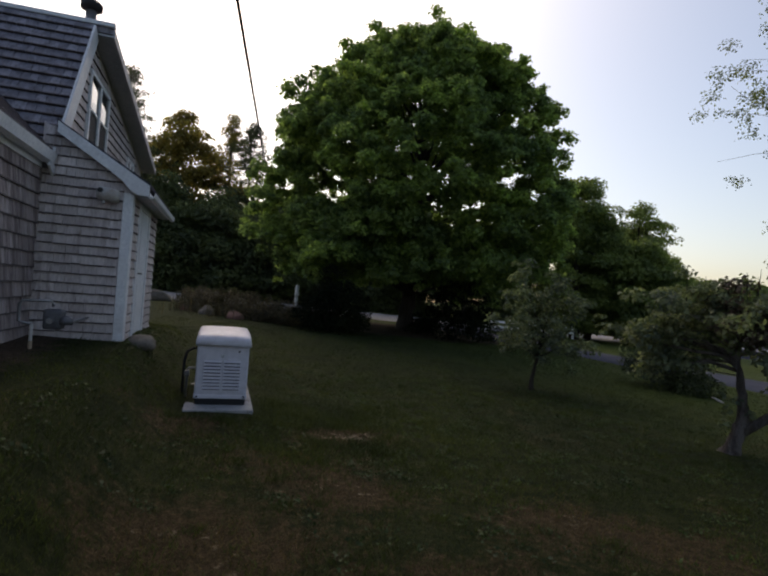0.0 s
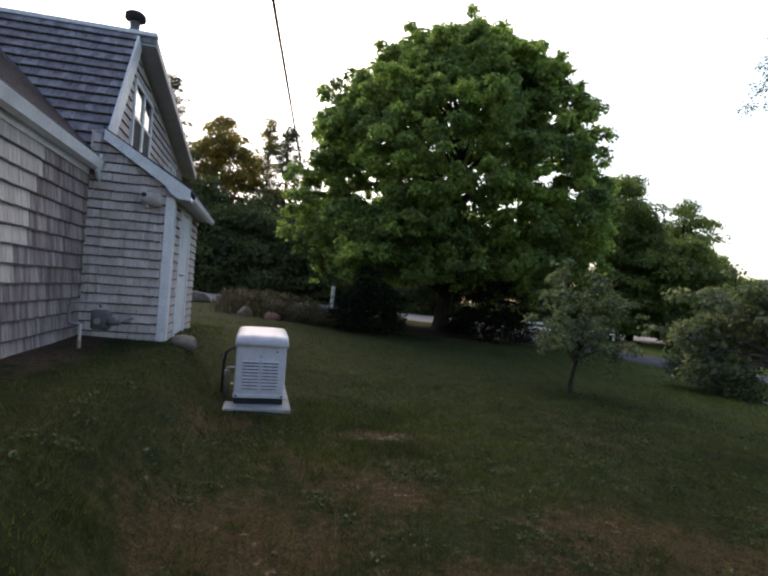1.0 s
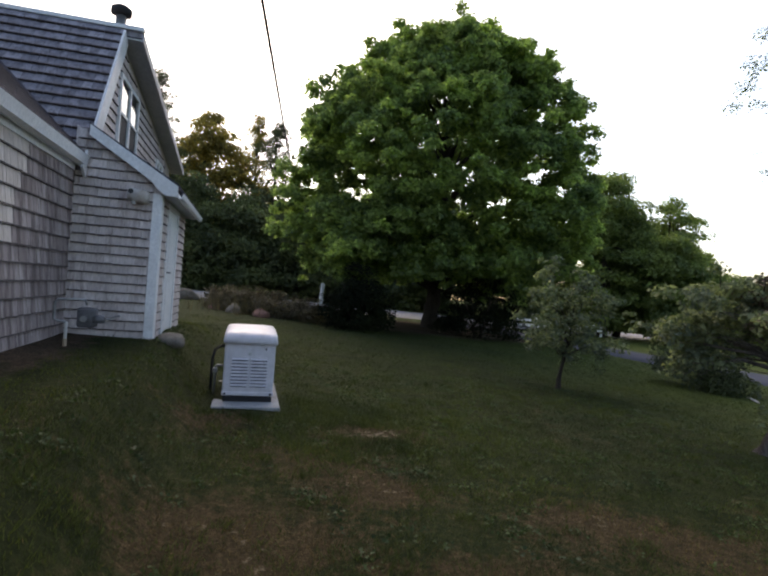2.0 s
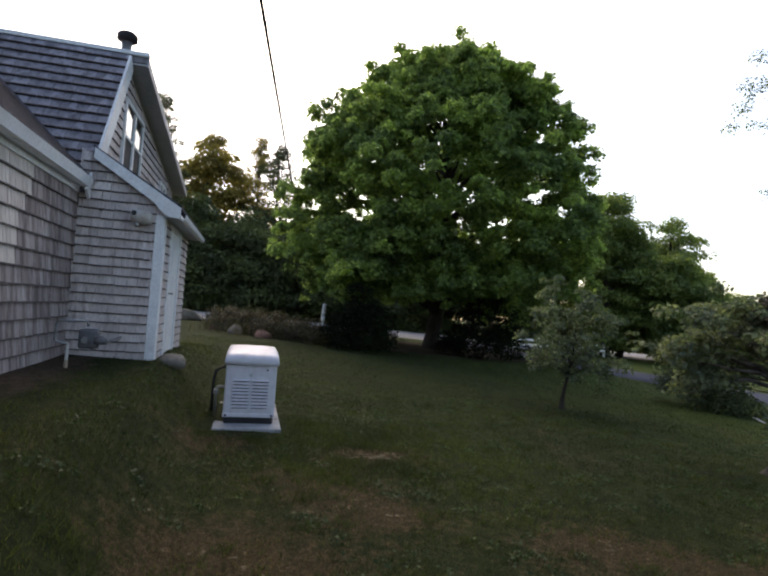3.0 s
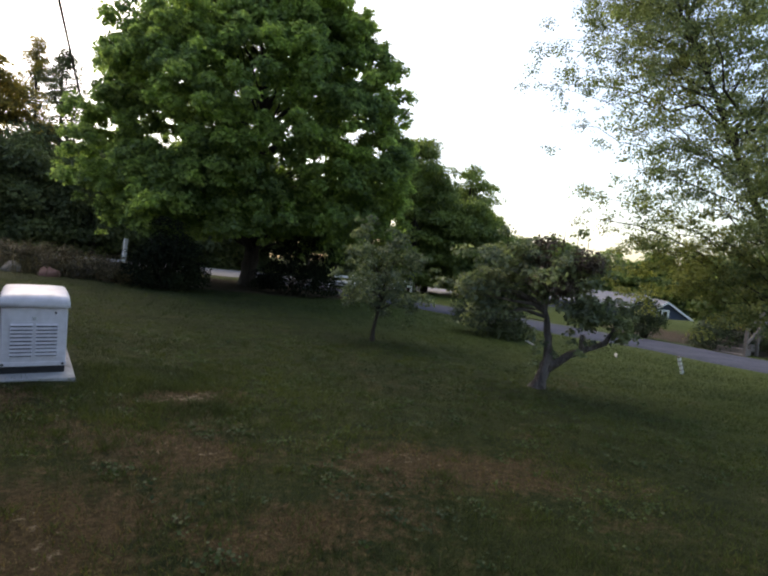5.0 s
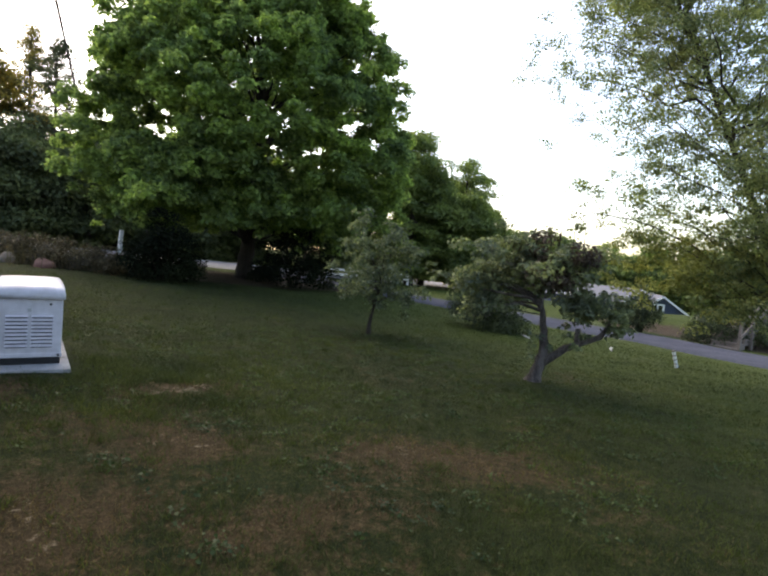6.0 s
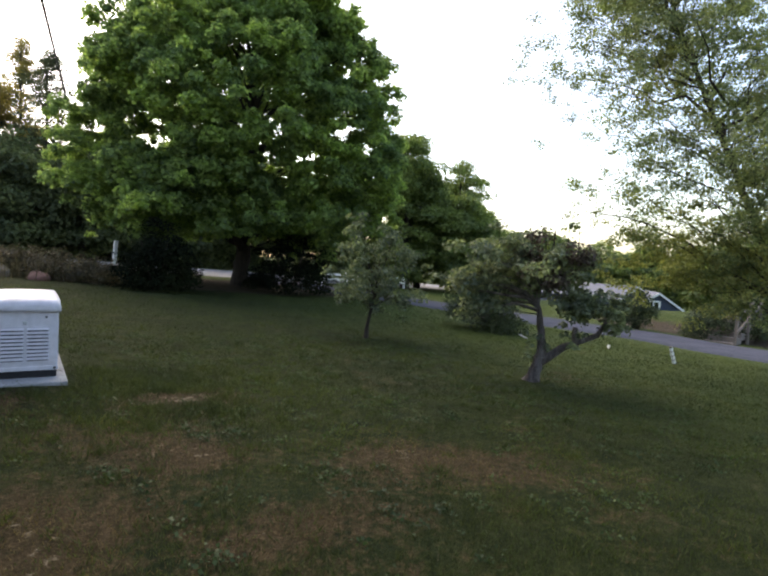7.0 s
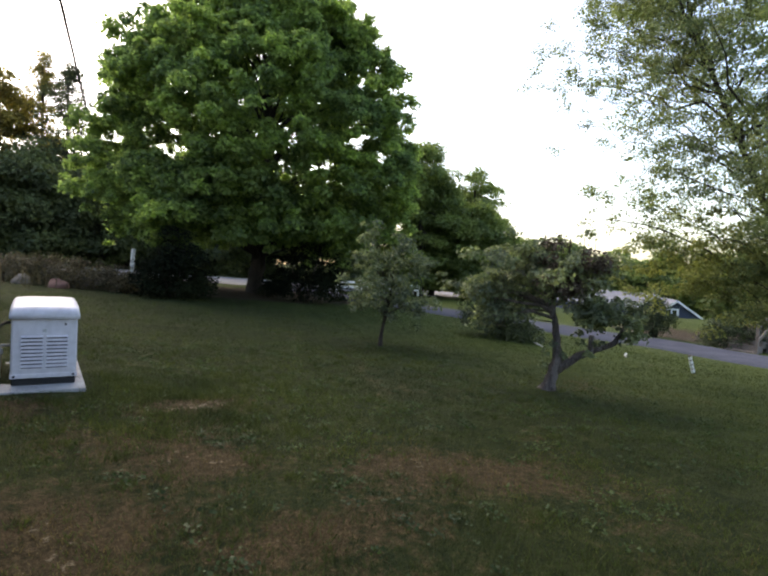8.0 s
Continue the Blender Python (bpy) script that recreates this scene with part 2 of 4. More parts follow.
def array_mesh(name, verts, faces, mat, parent=None, smooth=False):
    me = bpy.data.meshes.new(name)
    k = faces.shape[1]
    me.vertices.add(len(verts))
    me.vertices.foreach_set("co", np.asarray(verts, dtype=np.float32).ravel())
    me.loops.add(faces.size)
    me.loops.foreach_set("vertex_index", faces.astype(np.int32).ravel())
    me.polygons.add(len(faces))
    me.polygons.foreach_set("loop_start", np.arange(0, faces.size, k, dtype=np.int32))
    me.update(calc_edges=True)
    me.validate()
    me.materials.append(mat)
    if smooth:
        me.shade_smooth()
    ob = new(name, me)
    ob.parent = parent
    return ob


def empty(name, at, label, category, group="", turn=0.0):
    ob = new(name)
    ob.matrix_basis = pose(*at, 0, 0, turn)
    return tagged(ob, label, category, group)


def box(bm, x0, y0, z0, x1, y1, z1, bevel=0.0):
    vs = [bm.verts.new((x, y, z)) for z in (z0, z1) for x, y in ((x0, y0), (x1, y0), (x1, y1), (x0, y1))]
    fs = [bm.faces.new([vs[i] for i in f]) for f in ((3, 2, 1, 0), (4, 5, 6, 7), (0, 1, 5, 4), (1, 2, 6, 5), (2, 3, 7, 6), (3, 0, 4, 7))]
    if bevel:
        es = list({e for f in fs for e in f.edges})
        bmesh.ops.bevel(bm, geom=es, offset=bevel, segments=2, affect="EDGES", profile=0.5)
    return bm


def boxed(*a, bevel=0.0):
    return box(bmesh.new(), *a, bevel=bevel)


def beam(bm, a, b, w, h, up=(0, 0, 1)):
    """A squared bar from a to b; w across, h along up."""
    a, b = Vector(a), Vector(b)
    d = (b - a).normalized()
    s = d.cross(Vector(up)).normalized()
    u = s.cross(d)
    c = [a + s * i * w / 2 + u * j * h / 2 for i, j in ((-1, -1), (1, -1), (1, 1), (-1, 1))]
    vs = [bm.verts.new(p) for p in c] + [bm.verts.new(p + (b - a)) for p in c]
    for f in ((3, 2, 1, 0), (4, 5, 6, 7), (0, 1, 5, 4), (1, 2, 6, 5), (2, 3, 7, 6), (3, 0, 4, 7)):
        bm.faces.new([vs[i] for i in f])
    return bm


def tube(bm, pts, radii, sides=8, cap=True, knots=0.0):
    rings = []
    pts = [Vector(p) for p in pts]
    for i, p in enumerate(pts):
        d = (pts[min(i + 1, len(pts) - 1)] - pts[max(i - 1, 0)]).normalized()
        s = d.orthogonal().normalized() if i == 0 else (rings_s - d * rings_s.dot(d)).normalized()
        rings_s = s
        u = d.cross(s)
        rings.append([bm.verts.new(p + (s * math.cos(2 * math.pi * k / sides) + u * math.sin(2 * math.pi * k / sides)) * radii[i] * (1 + (rng.uniform(-knots, knots) if knots else 0))) for k in range(sides)])
    for r0, r1 in zip(rings, rings[1:]):
        for k in range(sides):
            bm.faces.new((r0[k], r0[(k + 1) % sides], r1[(k + 1) % sides], r1[k]))
    if cap:
        bm.faces.new(rings[0][::-1])
        bm.faces.new(rings[-1])
    return bm


def smoothstep(a, b, v):
    u = np.clip((np.asarray(v, dtype=float) - a) / (b - a), 0, 1)
    return u * u * (3 - 2 * u)


def ground_z(x, y):
    """The slope falls to the driveway, with a bank up to the house and one across the drive."""
    x, y = np.asarray(x, dtype=float), np.asarray(y, dtype=float)
    z = -0.04 * np.clip(x, -60, 60) + 0.0145 * np.clip(y, -60, 60)
    z = z + 0.54 * smoothstep(-0.36, -1.12, x) * (1 - smoothstep(9, 17, y))
    z = z + 0.6 * smoothstep(21.6, 24.6, x) * (1 - smoothstep(15, 24, y))
    z = z - 0.11 * np.clip(x - 36, 0, 40)
    z = z + 0.08 * np.exp(-((x - 0.1) / 1.0) ** 2 - ((y - 6.9) / 1.4) ** 2)
    return z + 0.02 * np.sin(x * 1.7 + 0.6 * y) * np.cos(y * 1.3 - 0.4 * x)


def gz(x, y):
    return float(ground_z(x, y))


# ---- ground ----
def soil(x, y):
    """Bare earth along the house walls, under the maple and on the far bank."""
    x, y = np.asarray(x, dtype=float), np.asarray(y, dtype=float)
    near_wall = smoothstep(-1.35, -1.95, x) * (1 - smoothstep(9.5, 11, y)) * smoothstep(2.0, 6.0, y)
    under_tree = 0.9 * np.exp(-((x - 8.3) / 5.5) ** 2 - ((y - 23.5) / 3.6) ** 2)
    bank = 0.8 * np.exp(-((x - 22.3) / 0.9) ** 2) * (1 - smoothstep(13, 17, y))
    return near_wall * 0.42 + under_tree + bank


# dry spots in the turf: x, y, half width, half depth, strength
DRY = [(1.42, 5.75, 0.62, 0.32, 0.92), (2.83, 3.6, 0.6, 0.45, 0.55), (1.14, 4.2, 0.5, 0.35, 0.5), (0.46, 4.8, 0.5, 0.4, 0.4), (1.4, 2.8, 0.7, 0.35, 0.45),
       (0.1, 3.3, 0.6, 0.5, 0.4), (3.3, 3.1, 0.5, 0.4, 0.45), (4.3, 5.8, 0.8, 0.5, 0.25), (-0.25, 5.75, 0.4, 0.4, 0.75), (-0.3, 3.5, 0.5, 0.6, 0.4), (7.4, 5.9, 0.8, 0.4, 0.25)]


def dryness(x, y):
    x, y = np.asarray(x, dtype=float), np.asarray(y, dtype=float)
    d = 0.10 * np.sin(1.3 * x + 0.7 * y) * np.sin(0.9 * y - 0.5 * x + 1) + 0.06 * np.sin(3.1 * x - 1.7 * y) + 0.19 * (1 - smoothstep(3.2, 7.0, np.hypot(x, y))) * (1 - smoothstep(2.5, 5.0, x - 0.4 * y))
    for cx, cy, a, b, k in DRY:
        d = d + k * np.exp(-((x - cx) / a) ** 2 - ((y - cy) / b) ** 2)
    return d


def axis_steps(lo, hi, fine_lo, fine_hi, fine, coarse):
    a = np.arange(fine_lo, fine_hi + 1e-6, fine)
    left = fine_lo - np.cumsum(fine * 1.12 ** np.arange(1, 60))
    right = fine_hi + np.cumsum(fine * 1.12 ** np.arange(1, 60))
    v = np.concatenate([left[left > lo][::-1], a, right[right < hi]])
    return np.concatenate([[lo], v, [hi]])


gx = axis_steps(-900, 900, -3, 14, 0.15, 8)
gy = axis_steps(-900, 900, 0, 14, 0.15, 8)
GX, GY = np.meshgrid(gx, gy)
gv = np.stack([GX, GY, ground_z(GX, GY)], -1).reshape(-1, 3)
nx = len(gx)
ii = (np.arange(len(gy) - 1)[:, None] * nx + np.arange(nx - 1)[None]).ravel()
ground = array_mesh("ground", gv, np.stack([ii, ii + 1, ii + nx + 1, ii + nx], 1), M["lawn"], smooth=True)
dry_at = ground.data.attributes.new("dry", "FLOAT", "POINT")
dry_at.data.foreach_set("value", dryness(gv[:, 0], gv[:, 1]).astype(np.float32))
soil_at = ground.data.attributes.new("soil", "FLOAT", "POINT")
soil_at.data.foreach_set("value", soil(gv[:, 0], gv[:, 1]).astype(np.float32))
tagged(ground, "sloping mown lawn with dry brown patches", "lawn", kind="structure")


def ribbon(name, pts, width, mat, lift, label, category):
    """A strip of paving laid along a line, following the ground."""
    P = [Vector(p).to_3d() for p in pts]
    fine = []
    for i in range(len(P) - 1):
        p0, p1, p2, p3 = P[max(i - 1, 0)], P[i], P[i + 1], P[min(i + 2, len(P) - 1)]
        for k in range(10):
            u = k / 10
            fine.append(0.5 * ((2 * p1) + (p2 - p0) * u + (2 * p0 - 5 * p1 + 4 * p2 - p3) * u * u + (3 * p1 - p0 - 3 * p2 + p3) * u ** 3))
    fine.append(P[-1])
    n = 13
    vs = []
    for i, p in enumerate(fine):
        d = (fine[min(i + 1, len(fine) - 1)] - fine[max(i - 1, 0)]).normalized()
        s = Vector((d.y, -d.x, 0))
        for k in range(n):
            q = p + s * width * (k / (n - 1) - 0.5)
            vs.append((q.x, q.y, gz(q.x, q.y) + lift * (1 if 0 < k < n - 1 else -1.5)))
    idx = (np.arange(len(fine) - 1)[:, None] * n + np.arange(n - 1)[None]).ravel()
    ob = array_mesh(name, np.array(vs), np.stack([idx, idx + 1, idx + n + 1, idx + n], 1), mat, smooth=True)
    return tagged(ob, label, category, kind="structure")


ribbon("road", [(-70, 36), (-30, 35), (-3, 33.5), (8, 34.5), (20, 36), (45, 42), (80, 52)], 9.0, M["street"], 0.05, "pale worn asphalt street behind the trees", "road")
ribbon("driveway", [(19.5, -14), (18.6, 0), (18.3, 6.5), (17.9, 10.4), (15.7, 18.6), (13.6, 25.5), (13.0, 31)], 4.4, M["asphalt"], 0.05, "dark asphalt driveway along the lawn", "driveway")


# ---- leaves and trees ----
rng = np.random.default_rng(7)


def leaf_mesh(name, pos, nrm, size, mat, parent, aspect=0.7, fold=0.25, jitter=0.6):
    """One small folded blade for each place, facing roughly along nrm."""
    n = len(pos)
    nrm = nrm + rng.normal(0, jitter, (n, 3))
    nrm /= np.linalg.norm(nrm, axis=1, keepdims=True) + 1e-9
    a = rng.normal(0, 1, (n, 3))
    a -= (a * nrm).sum(1, keepdims=True) * nrm
    a /= np.linalg.norm(a, axis=1, keepdims=True) + 1e-9
    b = np.cross(nrm, a)
    s = (size * rng.uniform(0.65, 1.35, n))[:, None]
    tip, tail = pos + a * s * 0.5, pos - a * s * 0.5
    l = pos + b * s * 0.5 * aspect + nrm * s * fold - a * s * 0.08
    r = pos - b * s * 0.5 * aspect + nrm * s * fold - a * s * 0.08
    v = np.stack([tip, l, tail, r], 1).reshape(-1, 3)
    i = np.arange(n) * 4
    f = np.concatenate([np.stack([i, i + 1, i + 2], 1), np.stack([i, i + 2, i + 3], 1)])
    return array_mesh(name, v, f, mat, parent)


def clump_leaves(clumps, per_area, flat=0.6, shell=0.5):
    """Leaf places and facings over lumpy clumps (x, y, z, r): mostly on their upper shells."""
    P, N = [], []
    for cx, cy, cz, r in clumps:
        n = max(6, int(per_area * r * r))
        d = rng.normal(0, 1, (n, 3))
        d /= np.linalg.norm(d, axis=1, keepdims=True)
        d[:, 2] = np.where(d[:, 2] < -0.35, -d[:, 2], d[:, 2])
        rad = r * (shell + (1 - shell) * rng.random((n, 1)) ** 0.6) * rng.uniform(0.85, 1.15, (n, 1))
        P.append(np.array([cx, cy, cz]) + d * rad * np.array([1, 1, flat]))
        N.append(d * np.array([1, 1, 1.4]) + np.array([0, 0, 0.35]))
    return np.concatenate(P), np.concatenate(N)


def limb_path(a, b, sag=0.15, steps=5, wob=0.06):
    a, b = Vector(a), Vector(b)
    L = (b - a).length
    out = []
    for k in range(steps + 1):
        u = k / steps
        p = a.lerp(b, u)
        p.z += sag * L * math.sin(math.pi * u) * 0.6
        if 0 < k < steps:
            p += Vector(rng.normal(0, wob * L / 3, 3))
        out.append(p)
    return out


def tree(name, label, category, base, stem, stem_r, clumps, density, leaf, leaf_mat, bark_mat, limbs=10, flat=0.6, shell=0.5, group="", limb_from=0.35, limb_r=0.45, aspect=0.7, twigs=True):
    """A tapered trunk along stem, limbs to the clumps, twigs, and a crown of separate leaves. All places are relative to base."""
    t = empty(name, base, label, category, group)
    pts = [Vector(p) for p in stem]
    n = len(pts)
    radii = [stem_r * (1.35 if i == 0 else 1.0 - 0.8 * i / (n - 1)) for i in range(n)]
    fine_pts, fine_r = [], []
    for i in range(n - 1):
        for k in range(4):
            fine_pts.append(pts[i].lerp(pts[i + 1], k / 4) + Vector(rng.normal(0, stem_r * 0.06, 3)))
            fine_r.append(radii[i] + (radii[i + 1] - radii[i]) * k / 4)
    part("trunk", tube(bmesh.new(), fine_pts + [pts[-1]], fine_r + [radii[-1]], 12, knots=0.13), bark_mat, t, smooth=True)
    order = sorted(range(len(clumps)), key=lambda i: -clumps[i][3])
    chosen = order[:limbs]
    tw = bmesh.new()
    for k, i in enumerate(order[:limbs * 5] if twigs else chosen):
        c = clumps[i]
        u = limb_from + (1 - limb_from) * min(1, max(0, (c[2] - pts[0].z) / max(0.1, pts[-1].z - pts[0].z))) * 0.75
        q = min(n - 2, int(u * (n - 1)))
        a = pts[q].lerp(pts[q + 1], u * (n - 1) - q)
        path = limb_path(a, c[:3])
        r0 = stem_r * (limb_r if i in chosen else limb_r * 0.4) * (1 - 0.5 * u)
        rr = [r0 * (1 - 0.85 * j / 5) for j in range(6)]
        if i in chosen:
            part("limb", tube(bmesh.new(), path, rr, 6), bark_mat, t, smooth=True)
        else:
            tube(tw, path, rr, 4, cap=False)
    if twigs:
        tagged(part("twig_mass", tw, bark_mat, t), kind="stuff")
    else:
        tw.free()
    P, N = clump_leaves(clumps, density, flat, shell)
    tagged(leaf_mesh("crown", P, N, leaf, leaf_mat, t, aspect), kind="stuff")
    return t


def crown_clumps(n, height_radius, squash=0.0, inner=0.45, r=(0.7, 1.3), thin=None, off=(0, 0)):
    """Clump places filling the outer part of a crown whose outline is given as (height, radius) pairs."""
    hs, rs = [h for h, _ in height_radius], [w for _, w in height_radius]
    out = []
    while len(out) < n:
        h = rng.uniform(hs[0], hs[-1])
        R = float(np.interp(h, hs, rs))
        if rng.random() > R / max(rs):
            continue
        az = rng.uniform(0, 2 * math.pi)
        u = inner + (1 - inner) * rng.random() ** 0.6
        cr = rng.uniform(*r)
        lump = 1 + 0.05 * math.sin(3 * az + h) + 0.05 * math.sin(7 * az - 2 * h)
        rad = max(0, R * u * lump - cr * 0.5)
        if thin and rng.random() < thin(h, u, az):
            continue
        out.append((off[0] + rad * math.cos(az), off[1] + rad * math.sin(az), h, cr))
    return out


# the great maple
mx, my = 8.3, 24.0
mz = gz(mx, my)
MAPLE = [(2.2, 5.5), (3.0, 6.5), (4.4, 7.0), (6.1, 7.25), (7.9, 6.95), (9.3, 6.4), (10.4, 5.6), (11.3, 4.75), (12.2, 3.7), (12.9, 2.7), (13.6, 1.2)]


def maple_gaps(h, u, az):
    """The middle of the crown is open, with sky between the boughs."""
    if not 4.6 < h < 10.6:
        return 0.0
    return 0.7 if u < 0.85 else 0.27 + 0.2 * math.sin(5 * az + 2.2 * h)


maple_clumps = []
for lx, ly, lh, lr in crown_clumps(820, MAPLE, inner=0.42, r=(0.5, 1.0), thin=maple_gaps):
    for _ in range(5):
        d = rng.normal(0, 0.55, 3)
        maple_clumps.append((lx + d[0] * lr + 0.03 * max(0, lh - 5), ly + d[1] * lr, lh + d[2] * lr * 0.85, rng.uniform(0.22, 0.5)))
tree("maple_tree", "large broad maple with dense dark green crown", "tree", (mx, my, mz),
     [(0, 0, -0.3), (0.05, 0, 0.6), (0.1, 0, 1.8), (0.0, 0.1, 4.0), (0.2, 0.1, 7.0), (0.3, 0, 10.5), (0.3, 0, 13.4)], 0.42,
     maple_clumps, 760, 0.15, M["maple_leaf"], M["bark"], limbs=22, flat=0.9, shell=0.05, limb_from=0.2, limb_r=0.5, aspect=0.9)


def view_right(az):
    return Vector((math.cos(radians(az)), -math.sin(radians(az)), 0))


def placed(right, ups):
    """Clumps given as (across, deep, up, r) about a trunk, across being square to the line of sight."""
    deep = Vector((-right.y, right.x, 0))
    return [(right.x * a + deep.x * d, right.y * a + deep.y * d, u, r) for a, d, u, r in ups]


def scatter(center, spread, n, r):
    return [(center[0] + rng.normal(0, spread[0]), center[1] + rng.normal(0, spread[1]), center[2] + rng.normal(0, spread[2]), rng.uniform(*r)) for _ in range(n)]


# young fruit tree
R1 = view_right(31.9)
sap = (scatter((0.15, 0, 1.3), (0.42, 0.4, 0.3), 36, (0.15, 0.27)) + scatter((-0.25, 0, 1.85), (0.17, 0.25, 0.22), 16, (0.12, 0.22)) + scatter((-0.36, 0, 2.28), (0.07, 0.1, 0.16), 6, (0.09, 0.14))
       + scatter((0.36, 0, 2.1), (0.08, 0.1, 0.2), 9, (0.09, 0.15)) + scatter((0.85, 0, 1.65), (0.2, 0.2, 0.15), 10, (0.12, 0.2)) + scatter((0.75, 0, 0.82), (0.32, 0.3, 0.13), 18, (0.13, 0.2)) + scatter((-0.42, 0, 0.95), (0.14, 0.15, 0.14), 14, (0.12, 0.2)) + scatter((0.15, 0, 0.9), (0.25, 0.25, 0.15), 12, (0.12, 0.2)))
tree("young_apple_tree", "young apple tree with sparse grey-green leaves", "tree", (6.1, 9.62, gz(6.1, 9.62)),
     [(0, 0, -0.1), (0.02, 0, 0.25), (0.08, -0.03, 0.6), (0.16, -0.05, 1.1), (0.2, -0.08, 1.7)], 0.05,
     placed(R1, sap), 1150, 0.08, M["apple_leaf"], M["bark"], limbs=8, flat=0.8, shell=0.2, limb_from=0.2, limb_r=0.55)

# leaning old apple tree
R2 = view_right(48.8)
ap = (scatter((-0.05, 0.1, 1.8), (0.34, 0.36, 0.2), 40, (0.15, 0.27)) + scatter((-0.85, 0, 1.55), (0.27, 0.3, 0.3), 34, (0.16, 0.3)) + scatter((0.46, 0, 1.75), (0.2, 0.3, 0.22), 26, (0.14, 0.24)) + scatter((-0.4, 0, 2.15), (0.24, 0.2, 0.1), 12, (0.1, 0.16))
      + scatter((0.85, 0, 1.2), (0.24, 0.26, 0.13), 40, (0.12, 0.2)) + scatter((1.12, 0, 1.02), (0.1, 0.2, 0.16), 9, (0.1, 0.16)) + scatter((0.05, 0, 0.5), (0.1, 0.1, 0.15), 7, (0.08, 0.13)) + scatter((0.62, 0, 0.8), (0.15, 0.15, 0.1), 5, (0.08, 0.12)))
apple = tree("apple_tree", "leaning old apple tree with grey forked trunk", "tree", (6.72, 5.7, gz(6.72, 5.7)),
             [(0, 0, -0.1), tuple(R2 * 0.06 + Vector((0, 0, 0.15))), tuple(R2 * 0.15 + Vector((0, 0, 0.42))), tuple(R2 * 0.12 + Vector((0, 0, 0.8))), tuple(R2 * 0.05 + Vector((0, 0, 1.2))), tuple(R2 * 0.0 + Vector((0, 0, 1.85)))], 0.11,
             placed(R2, ap), 1450, 0.078, M["apple_leaf"], M["apple_bark"], limbs=7, flat=0.8, shell=0.2, limb_from=0.55, limb_r=0.45)
low = [R2 * 0.11 + Vector((0, 0, 0.3)), R2 * 0.28 + Vector((0, 0, 0.42)), R2 * 0.46 + Vector((0, 0, 0.57)), R2 * 0.7 + Vector((0, 0, 0.68)), R2 * 0.95 + Vector((0, 0, 0.8)), R2 * 1.12 + Vector((0, 0, 1.12))]
part("low_limb", tube(bmesh.new(), low, [0.078, 0.064, 0.056, 0.046, 0.042, 0.02], 9, knots=0.15), M["apple_bark"], apple, smooth=True)
part("cut_stub", tube(bmesh.new(), [R2 * 0.62 + Vector((0, 0, 0.62)), R2 * 0.62 + Vector((0, 0, 0.9))], [0.045, 0.035], 8), M["apple_bark"], apple, smooth=True)
Pc, Nc = clump_leaves(placed(R2, scatter((0.2, -0.15, 1.85), (0.28, 0.2, 0.24), 30, (0.12, 0.22))), 1300, 0.8, 0.2)
tagged(leaf_mesh("reddish_foliage", Pc, Nc, 0.07, M["copper_leaf"], apple), label="dull reddish leaves in the middle of the crown", kind="stuff")
for k in range(9):
    a0 = R2 * rng.uniform(-0.5, 0.5) + Vector((rng.uniform(-0.2, 0.2), rng.uniform(-0.2, 0.2), 2.0))
    part("upright_shoot", tube(bmesh.new(), [a0, a0 + Vector((rng.uniform(-0.05, 0.05), rng.uniform(-0.05, 0.05), rng.uniform(0.3, 0.55)))], [0.008, 0.003], 5), M["bark"], apple)

# birch by the driveway
bx, by = 12.7, 3.9
birch_stem = [(0, 0, -0.2), (-0.2, 0.3, 1.2), (-0.55, 0.85, 2.9), (-0.75, 1.15, 3.7), (-1.13, 2.0, 6.0), (-1.4, 2.55, 7.6), (-1.6, 2.9, 9.8)]
BIRCH = [(2.4, 2.5), (3.3, 3.2), (4.9, 3.3), (5.6, 3.9), (6.4, 3.5), (7.4, 2.8), (9.0, 2.3), (10.6, 1.3), (11.3, 0.5)]
birch_clumps, birch_limbs = [], []
for k in range(180):
    h = 2.5 + 8.5 * ((k * 0.618) % 1.0)
    R = float(np.interp(h, [a for a, _ in BIRCH], [b for _, b in BIRCH])) * rng.uniform(0.7, 1.05)
    az = rng.uniform(0, 2 * math.pi)
    tip = Vector((-0.5 - 0.11 * h + R * math.cos(az), 0.55 + 0.22 * h + R * math.sin(az), h))
    foot = max(1.0, h - rng.uniform(0.9, 1.9))
    zs = [p[2] for p in birch_stem]
    root = Vector((float(np.interp(foot, zs, [p[0] for p in birch_stem])), float(np.interp(foot, zs, [p[1] for p in birch_stem])), foot))
    path = limb_path(root, tip, 0.1, 6, 0.1)
    birch_limbs.append(path)
    for _ in range(15):
        u = rng.uniform(0.22, 1.04) * 6
        q = min(5, int(u))
        p = path[q].lerp(path[q + 1], u - q)
        e = rng.normal(0, 0.26, 3)
        birch_clumps.append((p.x + e[0], p.y + e[1], p.z + e[2] - 0.06, rng.uniform(0.13, 0.3)))
birch = tree("birch_tree", "tall airy birch with small yellowing leaves", "tree", (bx, by, gz(bx, by)), birch_stem, 0.1,
             birch_clumps, 1150, 0.052, M["birch_leaf"], M["bark"], limbs=0, flat=0.85, shell=0.1, twigs=False)
for k, path in enumerate(birch_limbs):
    part("limb", tube(bmesh.new(), path, [(0.034 if k % 12 == 0 else 0.014) * (1 - 0.14 * j) for j in range(7)], 6), M["bark"], birch, smooth=True)
